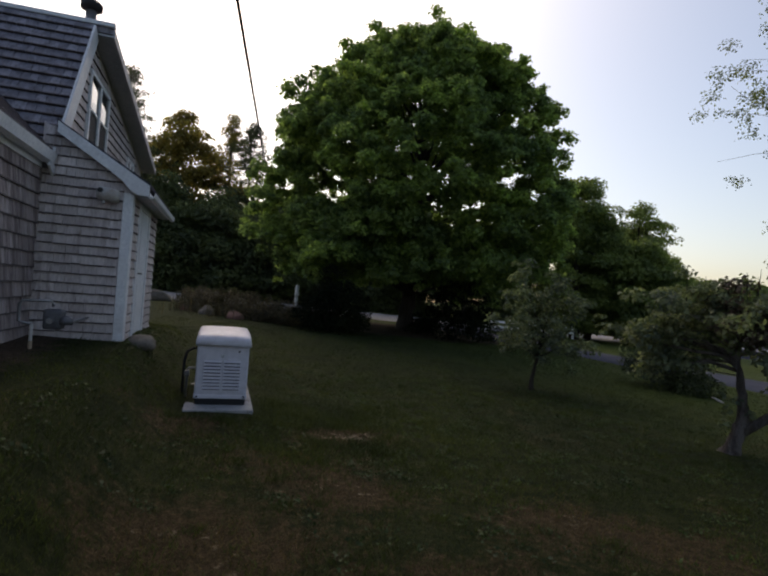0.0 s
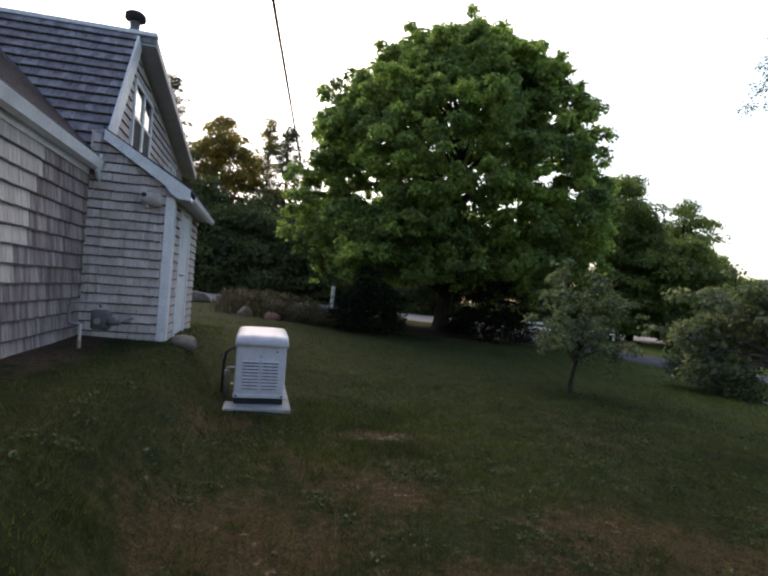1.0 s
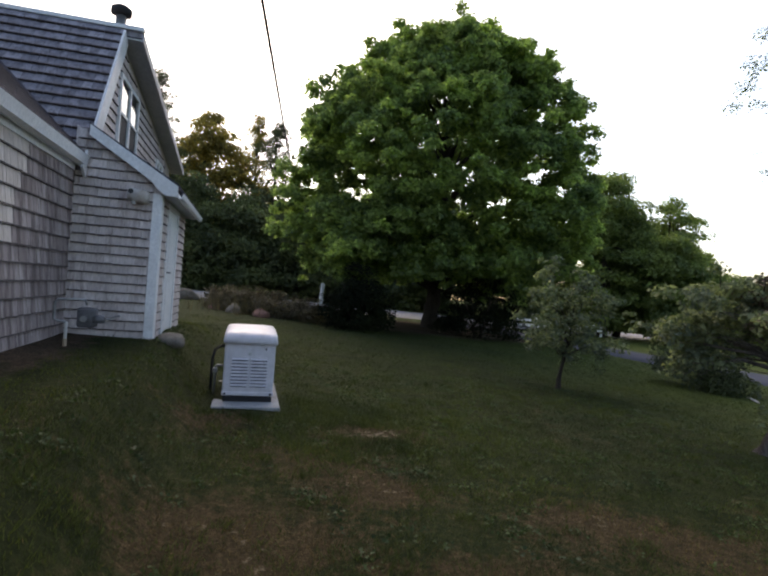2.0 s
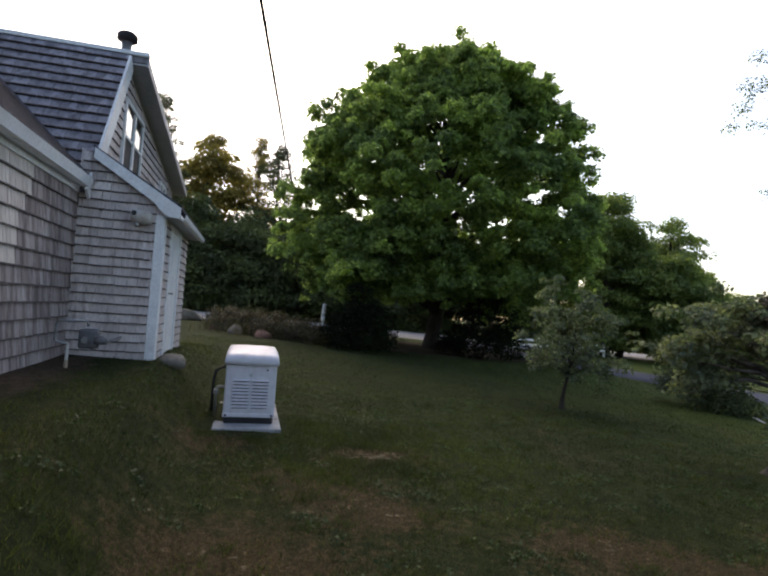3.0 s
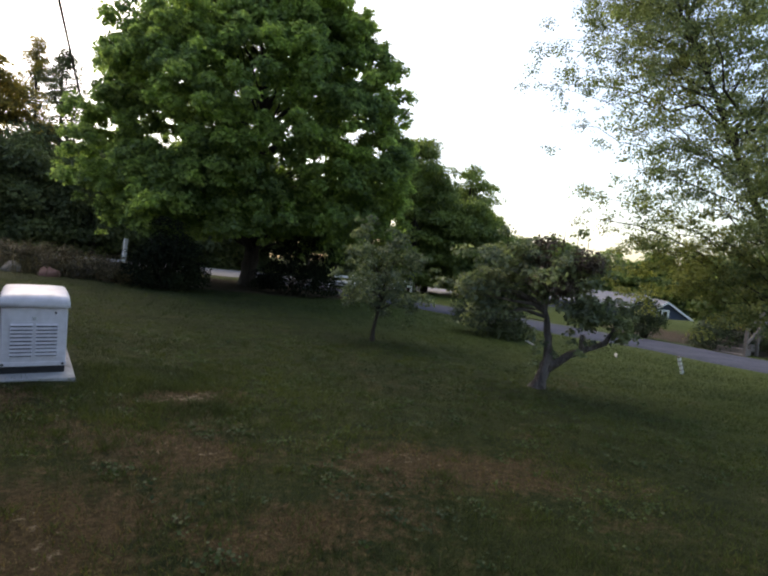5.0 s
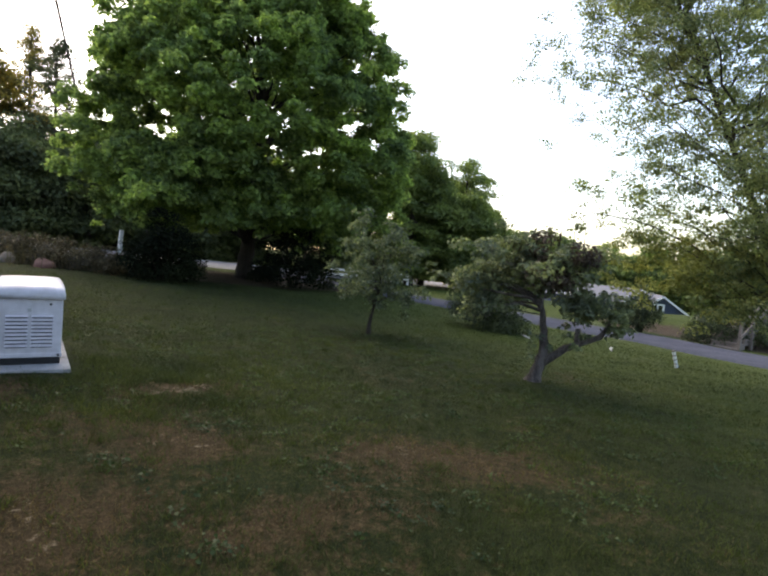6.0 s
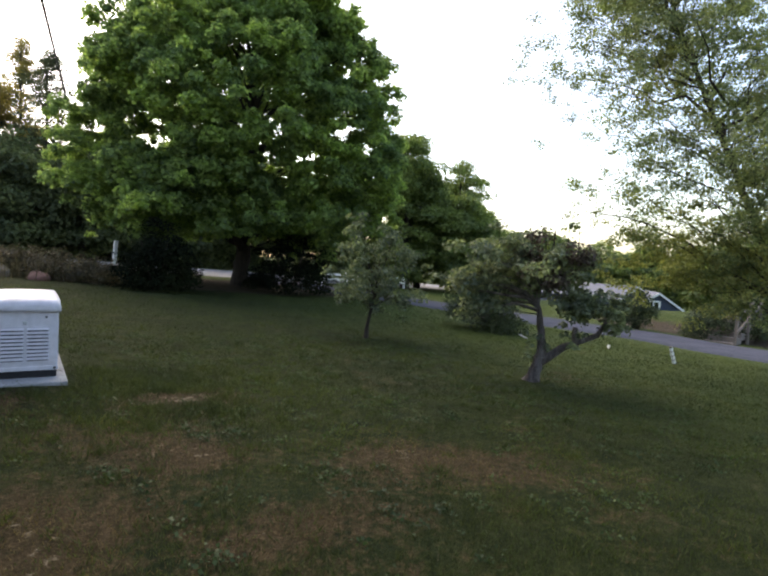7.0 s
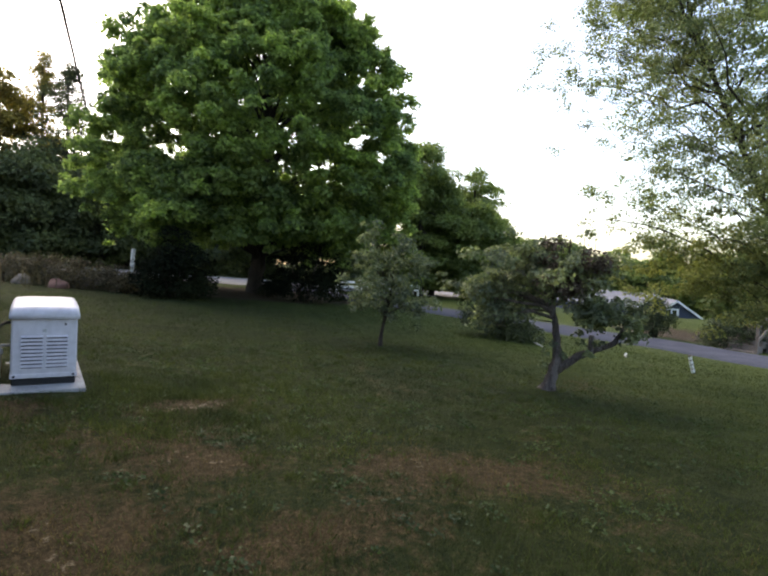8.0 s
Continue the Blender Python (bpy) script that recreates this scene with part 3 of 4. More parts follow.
# Lowest boughs, with the sun's gold painted into their leaves.
Pb, Nb = clump_leaves(scatter((-1.6, 1.25, 2.35), (0.75, 0.9, 0.5), 140, (0.14, 0.3)), 1100, 0.7, 0.1)
tagged(leaf_mesh("yellowing_foliage", Pb, Nb, 0.066, M["sun_gold_leaf"], birch), label="leaves on the lowest boughs, coloured golden green as if sunlit", kind="stuff")


# ---- shrubs ----
def shrub(name, label, at, size, n, r, density, leaf, mat, group="", flat=0.75, shell=0.5):
    """A rounded bush: short stems and a skin of leaves to the ground."""
    x, y = at
    w, d, h = size
    cl = []
    for _ in range(n):
        a = rng.uniform(0, 2 * math.pi)
        u = rng.random() ** 0.5
        top = h * math.sqrt(max(0.05, 1 - u * u * 0.9))
        cl.append((u * w / 2 * math.cos(a), u * d / 2 * math.sin(a), rng.uniform(0.05, 1.0) * top, rng.uniform(*r)))
    s = empty(name, (x, y, gz(x, y)), label, "shrub", group)
    for k in range(4):
        a = k * 1.7
        part("stem", tube(bmesh.new(), [(0.08 * math.cos(a), 0.08 * math.sin(a), -0.1), (w * 0.15 * math.cos(a), d * 0.15 * math.sin(a), h * 0.4), (w * 0.25 * math.cos(a), d * 0.25 * math.sin(a), h * 0.75)], [0.05, 0.035, 0.015], 6), M["bark"], s, smooth=True)
    P, N = clump_leaves(cl, density, flat, shell)
    keep = P[:, 2] > -0.05
    tagged(leaf_mesh("foliage", P[keep], N[keep], leaf, mat, s), kind="stuff")
    return s


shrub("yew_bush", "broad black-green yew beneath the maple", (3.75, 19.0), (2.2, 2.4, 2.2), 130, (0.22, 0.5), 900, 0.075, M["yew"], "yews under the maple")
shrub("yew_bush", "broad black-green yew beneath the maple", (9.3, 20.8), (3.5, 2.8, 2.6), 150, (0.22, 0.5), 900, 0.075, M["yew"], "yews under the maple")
shrub("juniper_bush", "rounded dark shrub at the edge of the lawn", (11.4, 11.35), (2.0, 2.0, 1.65), 50, (0.3, 0.5), 900, 0.08, M["bush_leaf"])
shrub("roadside_bush", "low dark bush on the bank beside the driveway", (21.6, 9.9), (2.1, 1.7, 1.1), 40, (0.28, 0.42), 700, 0.08, M["bush_leaf"], "bushes across the drive")
shrub("roadside_bush", "taller dark bush on the bank beside the driveway", (22.2, 9.0), (1.9, 1.7, 1.8), 44, (0.28, 0.45), 700, 0.08, M["bush_leaf"], "bushes across the drive")
shrub("conical_evergreen", "dense conical evergreen by the driveway", (20.7, 12.3), (1.3, 1.3, 1.7), 44, (0.25, 0.42), 700, 0.08, M["bush_leaf"], "bushes across the drive")
for wx, wy, ww, wh in ((-0.85, 23.3, 1.2, 0.75), (0.1, 22.5, 2.0, 0.85), (1.3, 21.4, 2.0, 0.7), (2.4, 20.5, 1.6, 0.6)):
    shrub("dry_weeds", "tangle of tall dry brown weeds", (wx, wy), (ww + 0.6, 1.8, wh), 80, (0.2, 0.42), 700, 0.08, M["weed"], "weeds along the wall", flat=1.2, shell=0.1)

# ---- woods behind ----
def wood_tree(name, label, at, h, w, mat, density=34, leaf=0.34, low=0.15, r=(0.8, 1.6), n=70, group="trees behind the street"):
    x, y = at
    prof = [(h * low, w * 0.32), (h * (low + 0.2), w * 0.5), (h * 0.65, w * 0.46), (h * 0.85, w * 0.28), (h * 0.97, w * 0.08)]
    cl = crown_clumps(n, prof, inner=0.3, r=r)
    lean = rng.normal(0, 0.04 * h, 2)
    return tree(name, label, "tree", (x, y, gz(x, y)), [(0, 0, -0.3), (lean[0] * 0.3, lean[1] * 0.3, h * 0.3), (lean[0] * 0.7, lean[1] * 0.7, h * 0.6), (lean[0], lean[1], h * 0.93)], h * 0.02 + 0.04,
                cl, density, leaf, mat, M["bark"], limbs=7, flat=0.65, shell=0.35, group=group)


def pine(name, label, at, h, w, mat, group="trees behind the street"):
    x, y = at
    cl = []
    for k in range(95):
        u = 0.2 + 0.79 * k / 94
        a = rng.uniform(0, 2 * math.pi)
        reach = w * 0.5 * min(1.0, (1.06 - u) / 0.55) * rng.uniform(0.35, 1.2)
        for q in (0.35, 0.6, 0.82, 1.0):
            cl.append((reach * q * math.cos(a) + rng.normal(0, 0.12), reach * q * math.sin(a) + rng.normal(0, 0.12), u * h + 0.3 * reach * q + rng.normal(0, 0.14), rng.uniform(0.26, 0.58)))
    return tree(name, label, "tree", (x, y, gz(x, y)), [(0, 0, -0.3), (0.1, 0, h * 0.4), (0, 0.1, h * 0.98)], 0.16, cl, 150, 0.2, mat, M["bark"], limbs=24, flat=0.8, shell=0.0, group=group, aspect=0.22)


wood_tree("oak_tree", "oak with setting-sun warmth painted into its foliage", (-3.9, 47.0), 14.6, 8.2, M["warm_leaf"], 190, 0.24, n=170, r=(0.6, 1.2))
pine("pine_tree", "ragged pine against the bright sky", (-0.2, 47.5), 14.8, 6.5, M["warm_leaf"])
pine("pine_tree", "dark ragged pine partly behind the maple", (1.3, 44.0), 13.4, 7.0, M["needle"])
pine("pine_tree", "tall pine rising behind the shingled house", (-7.0, 40.0), 14.6, 6.0, M["needle"])
for k, (tx, ty, th, tw_) in enumerate(((-9, 43, 8.5, 8), (-4.5, 42, 8, 7), (-0.5, 41.5, 7.4, 6.5), (3.5, 42, 7.6, 6.5), (7.5, 43, 7.8, 7), (11.5, 43, 8.4, 7), (16, 43, 9, 8))):
    wood_tree("woodland_tree", "dark leafy tree at the edge of the woods", (tx, ty), th, tw_, M["dark_leaf"], 150, 0.22, 0.0, n=110, group="dark understory")
for tx, ty, th in ((-7, 48, 9.5), (0.5, 48.5, 9), (6, 48, 9.5), (11, 49, 10), (17, 49, 10.5), (-13, 46, 10)):
    wood_tree("woodland_tree", "dark leafy tree at the edge of the woods", (tx, ty), th, 10, M["dark_leaf"], 60, 0.38, 0.0, n=90, group="dark understory")
for tx, ty, th, tw_, mt in ((23.5, 32.0, 11.8, 6.4, "wood_leaf"), (25.6, 33.4, 9.2, 7.0, "wood_leaf"), (30.6, 34.3, 10.7, 7.4, "wood_leaf"), (27.0, 30.0, 7.4, 6.0, "wood_leaf"), (18.5, 35.0, 9.0, 7.0, "dark_leaf"), (33.4, 34.4, 6.6, 4.6, "wood_leaf"), (24.0, 40.0, 10.0, 8.0, "dark_leaf")):
    wood_tree("roadside_tree", "full green tree across the street", (tx, ty), th, tw_, M[mt], 190, 0.21, 0.03, n=150, r=(0.55, 1.2), group="trees across the street")
for k in range(20):
    az = radians(38 + 4.4 * k)
    D = 88 + rng.uniform(-6, 10)
    fx, fy = D * math.sin(az), D * math.cos(az)
    wood_tree("far_tree", "distant tree in a hazy green row", (fx, fy), rng.uniform(10.6, 12.8), 14, M["wood_leaf"], 34, 0.6, 0.0, (1.5, 2.6), 80, "far tree line")


# ---- the shingled house ----
HX, HY, HZ = -2.24, 7.9, 0.68
house = empty("house", (HX, HY, HZ), "weathered cedar-shingled house with white trim", "house")
srng = random.Random(3)


def poly_prism(bm, pts, axis, a, b):
    """A flat outline in the plane square to axis, given thickness from a to b along it."""
    def at(p, v):
        return (v, p[0], p[1]) if axis == "x" else (p[0], v, p[1])
    f0 = [bm.verts.new(at(p, a)) for p in pts]
    f1 = [bm.verts.new(at(p, b)) for p in pts]
    bm.faces.new(f0)
    bm.faces.new(f1[::-1])
    for i in range(len(pts)):
        j = (i + 1) % len(pts)
        bm.faces.new((f0[i], f1[i], f1[j], f0[j]))
    bmesh.ops.recalc_face_normals(bm, faces=bm.faces)
    return bm


def shingle_verts(w, h, butt=0.026, top=0.003):
    """Wedge-shaped shingle: back four corners, front four, and the line above its shadow-dark butt edge."""
    x0, x1, e = 0.003, w - 0.003, 0.017
    m = butt + (top - butt) * e / h
    return [(x0, 0, 0), (x1, 0, 0), (x1, 0, h), (x0, 0, h), (x0, -butt, 0), (x1, -butt, 0), (x1, -top, h), (x0, -top, h), (x0, -m, e), (x1, -m, e)]


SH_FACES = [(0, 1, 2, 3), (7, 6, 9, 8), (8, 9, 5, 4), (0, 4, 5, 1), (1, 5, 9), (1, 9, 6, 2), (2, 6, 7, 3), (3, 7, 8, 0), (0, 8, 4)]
# Lower strip and underside, which take the painted shadow line.
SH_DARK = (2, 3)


def shingle_course_layout(u0, u1, course_h, v0, v1, top_at=None, low_at=None):
    """Places of shingles (u, v, width, height) over a wall, course by course."""
    out, v = [], v0
    while v < v1 - 0.02:
        u = u0 - srng.uniform(0, 0.1)
        while u < u1:
            w = srng.choice((0.085, 0.105, 0.125, 0.15, 0.18, 0.21))
            a, b = max(u, u0), min(u + w, u1)
            mid = (a + b) / 2
            if b - a > 0.03 and (top_at is None or v + course_h * 0.5 < top_at(mid)) and (low_at is None or v > low_at(mid)):
                hh = course_h * 1.12
                if top_at is not None:
                    hh = min(hh, top_at(mid) - v)
                out.append((a, v + srng.uniform(-0.004, 0.004), b - a, hh))
            u += w
        v += course_h
    return out


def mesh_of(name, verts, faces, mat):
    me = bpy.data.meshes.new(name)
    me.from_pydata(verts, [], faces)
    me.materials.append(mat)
    me.materials.append(M["butt_shadow"])
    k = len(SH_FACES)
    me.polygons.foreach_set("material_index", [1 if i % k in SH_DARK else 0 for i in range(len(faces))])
    return me


def joined_shingles(name, places, to_world, mat, parent, butt=0.026):
    vs, fs = [], []
    for u, v, w, h in places:
        b = len(vs)
        vs += [to_world(u + p[0], v + p[2], -p[1]) for p in shingle_verts(w, h, butt)]
        fs += [tuple(b + k for k in f) for f in SH_FACES]
    ob = new(name, mesh_of(name, vs, fs, mat))
    ob.parent = parent
    return tagged(ob, kind="stuff")


EAVE = 2.25
COURSE = 0.185
LT_W, LT_D = 1.0, 2.7          # lean-to width and depth
RIDGE_Y, RIDGE_Z = 1.6, 4.66
BACK_Y, BACK_Z = 7.4, 3.7
WING = -11.0                   # far end of the low wing

WX = -0.09
wing_wall = part("wall", boxed(WX - 0.15, WING, 0.0, WX, 0.0, EAVE + 0.2), M["wall_shingle"], house, "long side wall of weathered grey shingles")
part("foundation", boxed(WX - 0.2, WING, -1.2, WX - 0.03, 0.0, -0.002), M["foundation"], house)
lt_wall = part("front_wall", poly_prism(bmesh.new(), [(WX + 0.002, 0), (LT_W, 0), (LT_W, 2.16), (WX + 0.002, 2.80)], "y", 0.0, 0.12), M["wall_shingle"], house, "narrow front wall of the lean-to in pale shingles")
part("side_wall", boxed(LT_W - 0.12, 0.122, 0.0, LT_W - 0.002, LT_D, 2.02), M["wall_shingle"], house)
part("lean_to_foundation", boxed(0.03, 0.03, -1.2, LT_W - 0.03, LT_D, -0.002), M["foundation"], house)
gable_pts = [(0.125, 0.0), (0.125, 2.42), (RIDGE_Y, RIDGE_Z), (BACK_Y, BACK_Z), (BACK_Y, 0.0)]
gable = part("gable_wall", poly_prism(bmesh.new(), gable_pts, "x", -0.15, -0.02), M["wall_shingle"], house, "upper gable wall of weathered shingles")
part("back_wall", boxed(-9, BACK_Y - 0.15, -0.6, -0.16, BACK_Y, BACK_Z), M["wall_shingle"], house)
part("end_wall", boxed(-9, WING, -0.6, -0.16, WING + 0.15, EAVE), M["wall_shingle"], house)


def slab(bm, corners, thick):
    """A roof slab: four corners of its upper face, thickened downwards."""
    up = [bm.verts.new(c) for c in corners]
    dn = [bm.verts.new((c[0], c[1], c[2] - thick)) for c in corners]
    bm.faces.new(up)
    bm.faces.new(dn[::-1])
    for i in range(4):
        j = (i + 1) % 4
        bm.faces.new((up[i], dn[i], dn[j], up[j]))
    bmesh.ops.recalc_face_normals(bm, faces=bm.faces)
    return bm


# roofs
SLOPE = (RIDGE_Z - 2.42) / (RIDGE_Y - 0.125)
OVER = 0.28
fy0, fz0 = -0.05, 2.42 - SLOPE * 0.175
main_roof = part("main_roof", slab(bmesh.new(), [(0.03, fy0, fz0 + 0.14), (0.03, RIDGE_Y, RIDGE_Z + 0.14), (-9, RIDGE_Y, RIDGE_Z + 0.14), (-9, fy0, fz0 + 0.14)], 0.10), M["roof_shingle"], house, "steep roof of dark weathered wood shingles")
part("rear_roof", slab(bmesh.new(), [(OVER, RIDGE_Y, RIDGE_Z + 0.14), (OVER, BACK_Y + 0.3, BACK_Z + 0.08), (-9, BACK_Y + 0.3, BACK_Z + 0.08), (-9, RIDGE_Y, RIDGE_Z + 0.14)], 0.10), M["roof_shingle"], house)
wing_roof = part("wing_roof", slab(bmesh.new(), [(WX + 0.12, WING - 0.2, EAVE + 0.176), (WX + 0.12, 0.9, EAVE + 0.176), (-3.4, 0.9, EAVE + 0.1 + 3.51 * 0.95), (-3.4, WING - 0.2, EAVE + 0.1 + 3.51 * 0.95)], 0.05), M["asphalt_roof"], house, "low wing roof of dark asphalt shingles")
part("lean_to_roof", slab(bmesh.new(), [(0.08, -0.1, 2.83), (LT_W + 0.22, -0.1, 2.15), (LT_W + 0.22, LT_D + 0.1, 2.15), (0.08, LT_D + 0.1, 2.83)], 0.05), M["asphalt_roof"], house)
joined_shingles("roofing", shingle_course_layout(-7.0, 0.0, 0.14, 0.0, 4.4), lambda u, v, o: (WX + 0.12 - 0.725 * v + 0.689 * (o + 0.004), u, EAVE + 0.176 + 0.689 * v + 0.725 * (o + 0.004)), M["asphalt_roof"], wing_roof, 0.014)
SLEN = math.hypot(RIDGE_Y - fy0, RIDGE_Z - fz0)
sy, sz = (RIDGE_Y - fy0) / SLEN, (RIDGE_Z - fz0) / SLEN
roof_places = shingle_course_layout(-5.0, 0.02, 0.2, 0.0, SLEN)
joined_shingles("roof_shingles", roof_places, lambda u, v, o: (u, fy0 + sy * v - sz * (o + 0.004), fz0 + 0.14 + sz * v + sy * (o + 0.004)), M["roof_shingle"], main_roof, 0.045)
# trim
part("rake_board", beam(bmesh.new(), (0.05, -0.07, 2.42 - SLOPE * 0.195 + 0.02), (0.05, RIDGE_Y - 0.03, RIDGE_Z + 0.0), 0.034, 0.27, (0, -sz, sy)), M["trim"], house, "broad white rake board")
part("rake_board", beam(bmesh.new(), (OVER + 0.012, RIDGE_Y + 0.005, RIDGE_Z + 0.05), (OVER + 0.012, BACK_Y + 0.3, BACK_Z + 0.0), 0.024, 0.14, (0, 0.17, 0.98)), M["soffit"], house)
part("soffit", slab(bmesh.new(), [(-0.02, RIDGE_Y, RIDGE_Z + 0.02), (OVER - 0.005, RIDGE_Y, RIDGE_Z + 0.02), (OVER - 0.005, BACK_Y + 0.28, BACK_Z - 0.03), (-0.02, BACK_Y + 0.28, BACK_Z - 0.03)], 0.03), M["soffit"], house, "wide grey soffit board")
part("ridge_board", boxed(-9, RIDGE_Y - 0.06, RIDGE_Z + 0.13, OVER + 0.03, RIDGE_Y + 0.06, RIDGE_Z + 0.2, bevel=0.01), M["trim"], house, "pale ridge capping")
part("wing_fascia", boxed(WX + 0.002, WING, EAVE - 0.06, WX + 0.03, -0.04, EAVE + 0.04), M["trim"], house)
gut = bmesh.new()
poly_prism(gut, [(WX + q, EAVE + w) for q, w in ((0.032, 0.02), (0.1, 0.0), (0.16, 0.02), (0.19, 0.14), (0.178, 0.14), (0.15, 0.035), (0.1, 0.018), (0.036, 0.035))], "y", WING, -0.04)
part("gutter", gut, M["trim"], house, "white metal gutter along the eave")
cb = boxed(LT_W - 0.1, -0.03, 0.0, LT_W + 0.022, 0.004, 2.0, bevel=0.004)
part("corner_board", cb, M["trim"], house, "white corner board")
part("corner_board", boxed(LT_W + 0.0, 0.006, 0.0, LT_W + 0.022, 0.14, 2.0), M["trim"], house)
lts = -0.75 / (LT_W + 0.27)
rk = bmesh.new()
poly_prism(rk, [(0.1, 2.66), (0.1, 2.80), (LT_W + 0.22, 2.82 + lts * (LT_W + 0.19)), (LT_W + 0.22, 1.97), (LT_W + 0.08, 1.98), (LT_W - 0.0, 2.02), (LT_W - 0.07, 2.09), (LT_W - 0.12, 2.15)], "y", -0.13, -0.1)
part("lean_to_rake", rk, M["trim"], house, "white rake board with a curved return")
part("lean_to_soffit", slab(bmesh.new(), [(LT_W, -0.1, 2.0), (LT_W + 0.2, -0.1, 1.99), (LT_W + 0.2, LT_D, 1.99), (LT_W, LT_D, 2.0)], 0.02), M["soffit"], house)
g2 = bmesh.new()
poly_prism(g2, [(LT_W + 0.23 + q, 1.93 + w) for q, w in ((0.0, 0.09), (0.0, 0.03), (0.02, 0.015), (0.06, 0.03), (0.075, 0.09), (0.065, 0.09), (0.05, 0.04), (0.01, 0.038))], "y", -0.15, LT_D + 0.1)
part("gutter", g2, M["trim"], house, "white gutter on the lean-to")
# door in the lean-to's side
door = part("door", boxed(LT_W - 0.02, 0.75, 0.05, LT_W + 0.012, 1.62, 1.88, bevel=0.004), M["trim"], house, "white side door in the lean-to")
for y0, y1, z0, z1 in ((0.62, 0.74, 0.0, 1.97), (1.63, 1.75, 0.0, 1.97), (0.742, 1.628, 1.885, 1.97)):
    part("door_trim", boxed(LT_W - 0.01, y0, z0, LT_W + 0.03, y1, z1, bevel=0.004), M["trim"], door)
for z0, z1 in ((0.2, 0.8), (0.95, 1.75)):
    part("door_panel", boxed(LT_W + 0.012, 0.87, z0, LT_W + 0.022, 1.5, z1, bevel=0.006), M["trim"], door)
part("door_handle", tube(bmesh.new(), [(LT_W + 0.01, 0.84, 0.95), (LT_W + 0.06, 0.84, 0.95), (LT_W + 0.07, 0.9, 0.95)], [0.012, 0.012, 0.012], 6), M["grey_metal"], door)


def sash_window(y0, z0, w, h):
    win = part("window", boxed(-0.019, y0, z0, -0.005, y0 + w, z0 + h), M["dark_gap"], house, "white-framed window reflecting the sky")
    t = 0.075
    for a in ((y0 - t, z0 - t, y0, z0 + h + t), (y0 + w, z0 - t, y0 + w + t, z0 + h + t), (y0, z0 + h, y0 + w, z0 + h + t), (y0, z0 - t, y0 + w, z0), (y0 + w / 2 - 0.05, z0, y0 + w / 2 + 0.05, z0 + h)):
        part("frame", boxed(-0.018, a[0], a[1], 0.03, a[2], a[3], bevel=0.004), M["trim"], win)
    for k in range(2):
        ya = y0 + k * (w / 2 + 0.05)
        yb = ya + w / 2 - 0.05
        part("pane", boxed(-0.004, ya, z0 + h * 0.5 + 0.02, 0.002, yb, z0 + h), M["glass"], win)
        part("screen", boxed(-0.004, ya, z0, -0.001, yb, z0 + h * 0.5 - 0.02), M["dark_gap"], win, "dark insect screen")
        part("meeting_rail", boxed(-0.004, ya, z0 + h * 0.5 - 0.02, 0.014, yb, z0 + h * 0.5 + 0.02), M["trim"], win)
    return win


sash_window(1.7, 3.0, 1.3, 1.05)
sash_window(5.3, 2.75, 0.7, 0.7)
vent = part("roof_vent", tube(bmesh.new(), [(-0.22, 2.3, 4.4), (-0.22, 2.3, 5.32)], [0.085, 0.085], 12), M["grey_metal"], house, "round metal roof vent", smooth=True)
part("vent_cap", tube(bmesh.new(), [(-0.22, 2.3, 5.3), (-0.22, 2.3, 5.33), (-0.22, 2.3, 5.42), (-0.22, 2.3, 5.46), (-0.22, 2.3, 5.48)], [0.11, 0.17, 0.17, 0.12, 0.03], 16), M["black_plastic"], vent, smooth=True)
part("vent_collar", tube(bmesh.new(), [(-0.22, 2.3, 4.85), (-0.22, 2.3, 4.92), (-0.22, 2.3, 5.0)], [0.13, 0.13, 0.086], 14), M["grey_metal"], vent, smooth=True)

# shingles one by one on the two near walls
SH_MESH = {}


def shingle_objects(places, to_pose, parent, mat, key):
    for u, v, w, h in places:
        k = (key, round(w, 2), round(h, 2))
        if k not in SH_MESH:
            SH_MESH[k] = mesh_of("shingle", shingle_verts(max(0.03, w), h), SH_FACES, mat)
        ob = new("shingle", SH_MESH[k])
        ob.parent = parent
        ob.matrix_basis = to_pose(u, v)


near = shingle_course_layout(-2.6, -0.02, COURSE, 0.0, EAVE - 0.02)
pale = [p for p in near if p[0] < -1.62 - 0.08 * math.sin(p[1] * 9) - 0.55 * max(0.0, 1.7 - p[1]) and p[1] > 0.6]
grey = [p for p in near if p not in pale]
shingle_objects(grey, lambda u, v: pose(WX + 0.001, u, v, 0, 0, 90), wing_wall, M["wall_streaked"], "g")
shingle_objects(pale, lambda u, v: pose(WX + 0.001, u, v, 0, 0, 90), wing_wall, M["wall_pale"], "p")
far_places = shingle_course_layout(-6.0, -2.6, COURSE, 0.0, EAVE - 0.08)
joined_shingles("far_shingles", [p for p in far_places if p[1] > 0.85], lambda u, v, o: (WX + 0.001 + o, u, v), M["wall_pale"], wing_wall)
joined_shingles("far_shingles", [p for p in far_places if p[1] <= 0.85], lambda u, v, o: (WX + 0.001 + o, u, v), M["wall_streaked"], wing_wall)
lt_places = shingle_course_layout(WX + 0.02, LT_W - 0.1, 0.125, 0.0, 2.75, top_at=lambda u: 2.79 - 0.62 * u)
shingle_objects(lt_places, lambda u, v: pose(u, -0.001, v, 0, 0, 0), lt_wall, M["wall_shingle"], "l")
